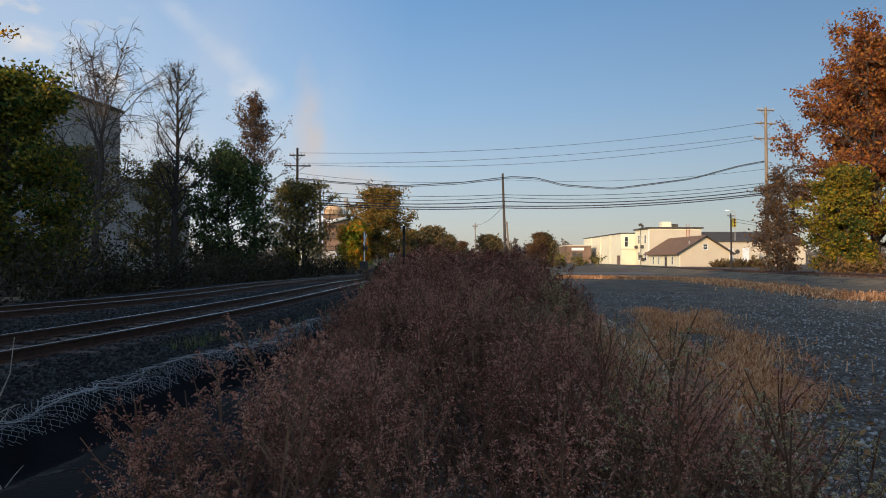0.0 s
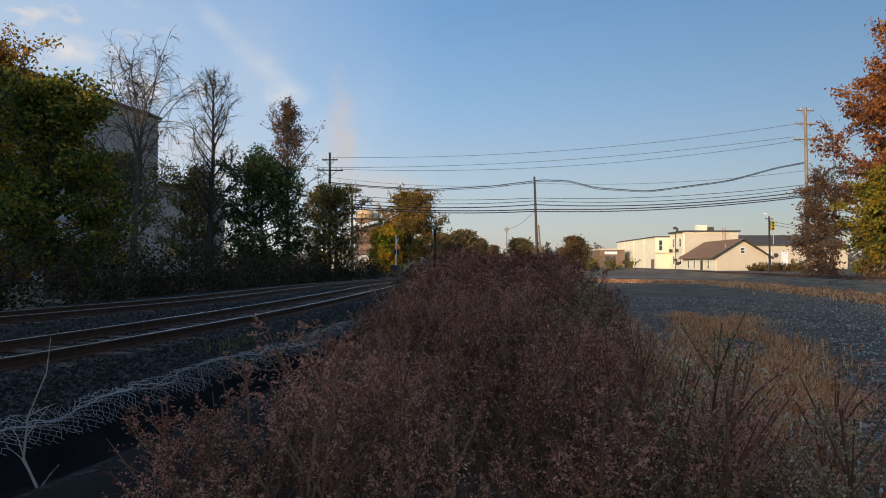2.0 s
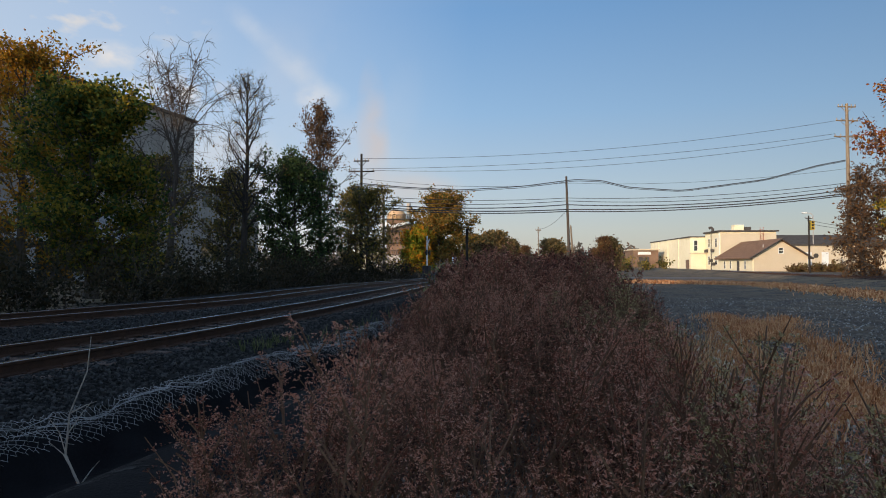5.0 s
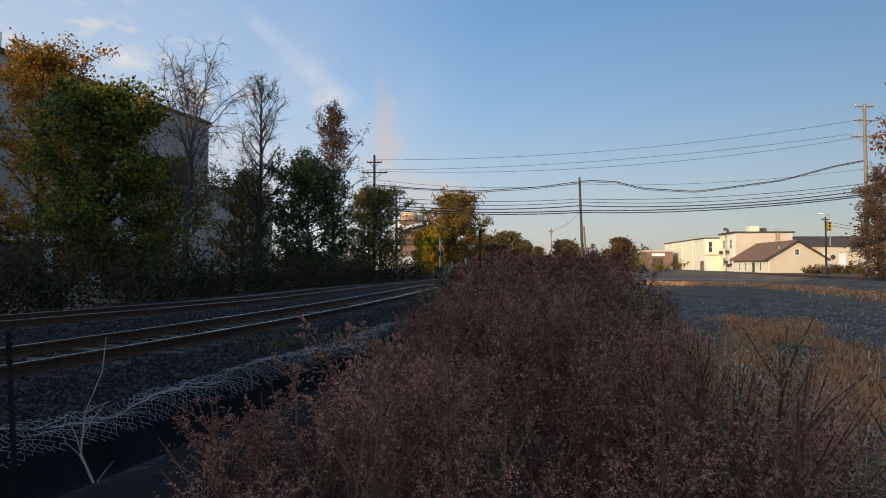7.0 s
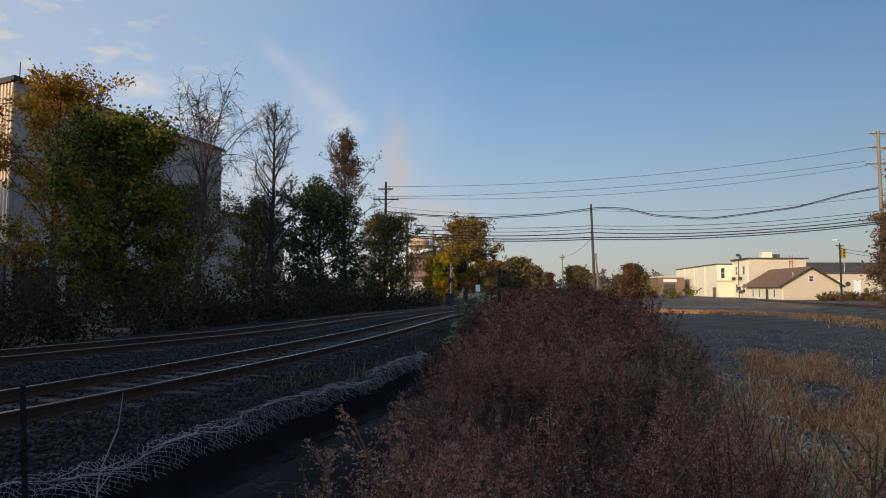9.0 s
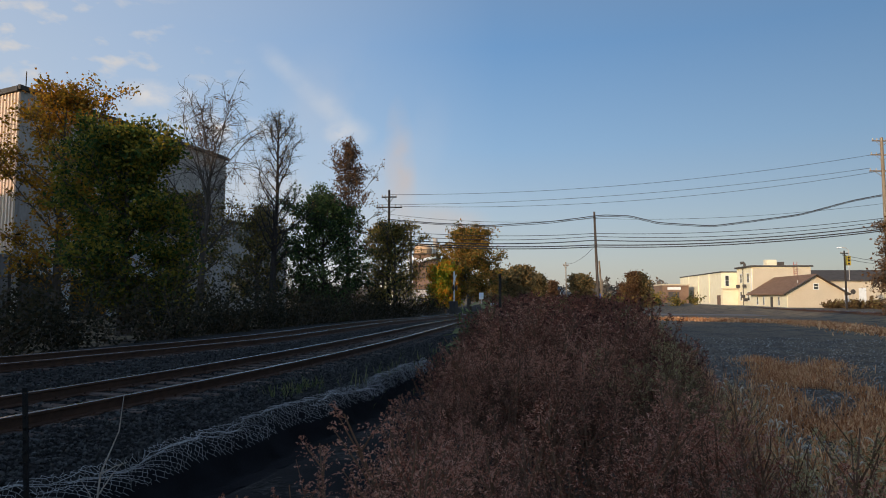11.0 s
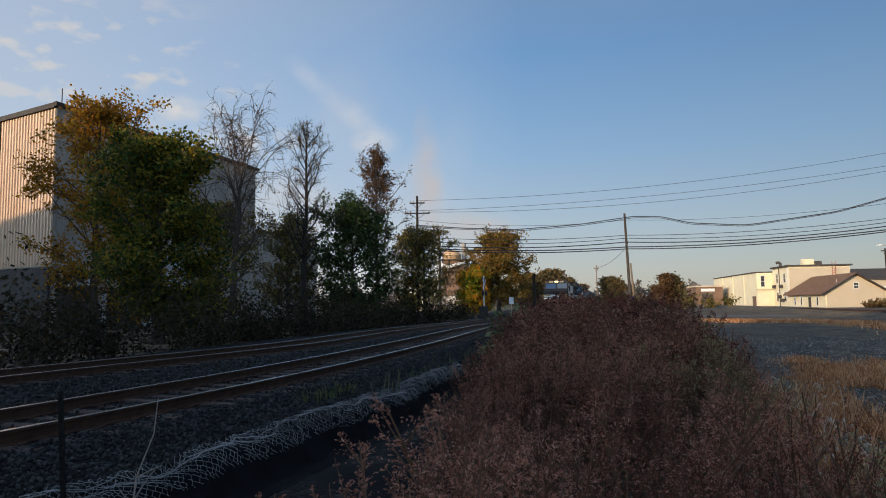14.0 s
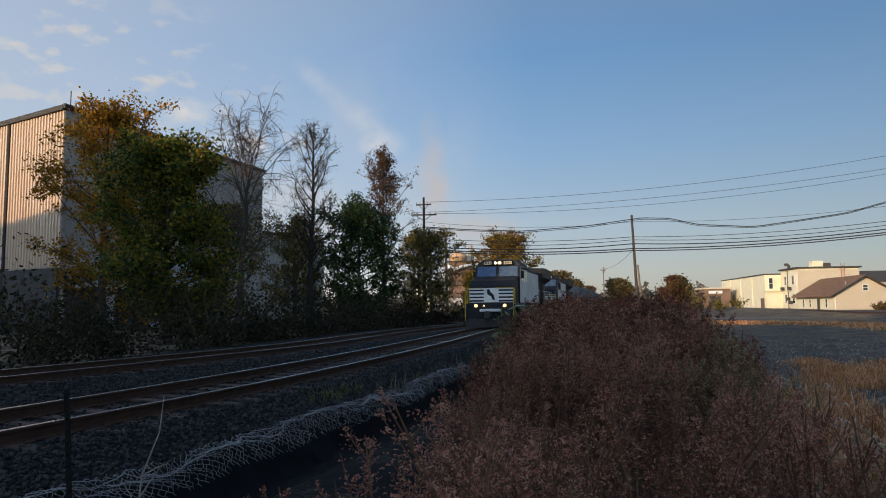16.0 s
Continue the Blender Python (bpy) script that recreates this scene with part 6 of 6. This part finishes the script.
    for s in (-1, 1):
        part("number_board", Build().box(s * 0.68 - 0.26, s * 0.68 + 0.26, 7.84, 7.87, 4.14, 4.34), M_TAN, hb, "lit number board with unreadable bars")
        for k in range(4):
            x = s * 0.68 - 0.17 + k * 0.11
            part("digit_bar", Build().box(x - 0.03, x + 0.03, 7.868, 7.876, 4.18, 4.3), M_LOCO_BLACK, hb)
    if lead:
        for s in (-0.14, 0.14):
            part("headlamp", Build().cyl((s, 7.88, 4.24), 0.095, 0.06, 1, 18), M_LAMP, cab, "glowing headlamp")
        for s in (-0.98, 0.82):
            part("ditch_light", Build().cyl((s, 10.95, 1.42), 0.10, 0.1, 1, 16), M_DITCH, r, "glowing ditch light")
        part("ditch_light", Build().cyl((0.32, 10.95, 1.42), 0.05, 0.1, 1, 10), M_DITCH, r, "small marker lamp")
    part("pilot", Build().box(-1.5, 1.5, 10.5, 10.9, 0.45, 1.3, 0.04), M_LOCO_BLACK, r)
    part("anticlimber", Build().box(-0.75, 0.55, 10.9, 11.15, 1.05, 1.22, 0.03), M_LOCO_WHITE, r, "pale anticlimber step")
    part("plow", Build().prism([(-1.5, 10.85), (0, 11.35), (1.5, 10.85), (1.5, 10.7), (0, 11.15), (-1.5, 10.7)], 0.1, 0.62, 2), M_LOCO_GREY, r, "dusty snow plow")
    cp = Build().box(-0.16, 0.16, 10.8, 11.45, 0.7, 1.0, 0.04)
    part("coupler", cp.box(-0.22, 0.18, 11.4, 11.75, 0.62, 1.08, 0.06), M_LOCO_GREY, r)
    hoses = Build()
    for x in (-0.75, -0.5, 0.45, 0.7):
        hoses.tube([(x, 10.95, 0.95), (x, 11.15, 0.6), (x * 0.8, 11.2, 0.45)], 0.03, 5)
    part("air_hose", hoses, M_LOCO_BLACK, r)
    for s in (-1, 1):
        st = Build()
        for k in range(4):
            st.box(*sorted((s * 1.1, s * 1.53)), 10.3, 10.72, 0.35 + k * 0.3, 0.4 + k * 0.3)
        part("step", st, M_LOCO_GREY, r)
        hr = Build()
        for y in (10.85, 10.3):
            hr.tube([(s * 1.52, y, 0.5), (s * 1.52, y, 2.5)], 0.025, 5)
        hr.tube([(s * 1.52, 10.85, 2.5), (s * 0.4, 10.85, 2.5)], 0.025, 5)
        part("handrail", hr, M_YELLOW, r, "yellow grab rails")
        wr = Build()
        for y in np.arange(-10, 4.6, 1.6):
            wr.tube([(s * 1.5, y, 1.56), (s * 1.5, y, 2.55)], 0.022, 4)
        wr.tube([(s * 1.5, -10, 2.55), (s * 1.5, 4.6, 2.55)], 0.022, 4)
        part("walkway_rail", wr, M_LOCO_WHITE, r)
    hood = part("long_hood", Build().box(-0.92, 0.92, -10.3, 5.0, 1.55, 4.15, 0.08), M_LOCO_BLACK, r, "black engine hood")
    part("hood_panel", Build().box(-1.2, 1.2, -3.4, 4.9, 1.6, 3.85), M_LOCO_WHITE, hood, "pale grey hood side")
    part("radiator", Build().prism([(-0.95, 3.3), (-1.5, 3.7), (-1.5, 4.5), (1.5, 4.5), (1.5, 3.7), (0.95, 3.3)], -10.2, -4.6, 1), M_LOCO_BLACK, hood, "flared radiator wings")
    part("exhaust", Build().box(-0.5, 0.5, -1.2, 0.6, 4.15, 4.55, 0.08), M_LOCO_GREY, hood)
    part("dynamic_brake", Build().box(-1.0, 1.0, 1.3, 4.2, 4.0, 4.5, 0.1), M_LOCO_BLACK, hood)
    for y in np.arange(-9.4, 4.5, 0.95):
        for s in (-1, 1):
            part("hood_door", Build().box(*sorted((s * (1.19 if y > -3 else 0.91), s * (1.225 if y > -3 else 0.955))), y - 0.4, y + 0.4, 1.75, 3.1), M_LOCO_WHITE if y > -3 else M_LOCO_BLACK, hood)
    part("horn", Build().tube([(0.3, 5.6, 4.52), (0.3, 5.6, 4.75), (0.3, 6.0, 4.78)], np.array([0.03, 0.05, 0.1]), 8), M_LOCO_BLACK, cab)
    return r


def make_hopper():
    r = thing("hopper_car", "grey ribbed open coal hopper car in the train", "freight car", group="hopper cars in the train")
    b = Build().prism([(-8.0, 3.75), (8.0, 3.75), (8.0, 2.3), (6.2, 1.05), (-6.2, 1.05), (-8.0, 2.3)], -1.52, 1.52, 0)
    body = part("body", b, M_HOPPER, r)
    rb = Build()
    for y in np.arange(-7.6, 7.7, 1.27):
        for s in (-1, 1):
            rb.box(*sorted((s * 1.52, s * 1.62)), y - 0.06, y + 0.06, 1.6, 3.75)
    part("side_rib", rb, M_HOPPER, body, kind="stuff")
    part("top_chord", Build().box(-1.62, 1.62, -8.05, 8.05, 3.7, 3.88, 0.03), M_HOPPER, body)
    part("load", Build().add([(-1.4, -7.7, 3.8), (1.4, -7.7, 3.8), (1.4, 7.7, 3.8), (-1.4, 7.7, 3.8), (0, -5.5, 4.15), (0, 5.5, 4.15)], [(0, 1, 4), (1, 2, 5, 4), (2, 3, 5), (3, 0, 4, 5)]), M_LOCO_BLACK, r, "heaped coal load")
    part("sill", Build().box(-0.25, 0.25, -8.4, 8.4, 0.8, 1.15), M_LOCO_GREY, r)
    wheelset_truck(r, 6.4, 2)
    wheelset_truck(r, -6.4, 2)
    for s in (-1, 1):
        ld = Build()
        for e in (-0.25, 0.25):
            ld.tube([(s * 1.6, 7.5 + e, 1.0), (s * 1.6, 7.5 + e, 3.7)], 0.02, 4)
        for k in range(7):
            ld.tube([(s * 1.6, 7.25, 1.1 + k * 0.4), (s * 1.6, 7.75, 1.1 + k * 0.4)], 0.02, 4)
        part("ladder", ld, M_HOPPER, r)
    return r


TRAIN = [(make_locomotive(True), 11.75, 6.6), (make_locomotive(False), 35.2, 6.6)]
_hop = make_hopper()
TRAIN.append((_hop, 55.4, 6.4))
for _i in range(1, 9):
    TRAIN.append((copy_thing(_hop, pose(0, 300, 0)), 55.4 + 16.9 * _i, 6.4))

# plan of the line as distance along it
_ds = np.concatenate([[0], np.cumsum(np.hypot(np.diff(_px), np.diff(_py)))])
_zero = np.interp(0.0, _py, _ds)
SPEED, FRONT_AT_END = 22.0, 40.6


def on_line(s):
    """The place on the near track s metres along it from the camera."""
    return Vector((np.interp(s + _zero, _ds, _px), np.interp(s + _zero, _ds, _py), line_z(np.interp(s + _zero, _ds, _py))))


def motions():
    for car, back, half in TRAIN:
        rows = []
        for k in range(33):
            t = k * 0.5
            s = FRONT_AT_END + SPEED * (16.0 - t) + back
            a, b = on_line(s - half), on_line(s + half)
            d = (a - b).normalized()
            c = (a + b) / 2
            rows.append((t, pose(c.x, c.y, c.z, 0, 0, math.degrees(math.atan2(-d.x, d.y)))))
        walk(car, rows)


motions()
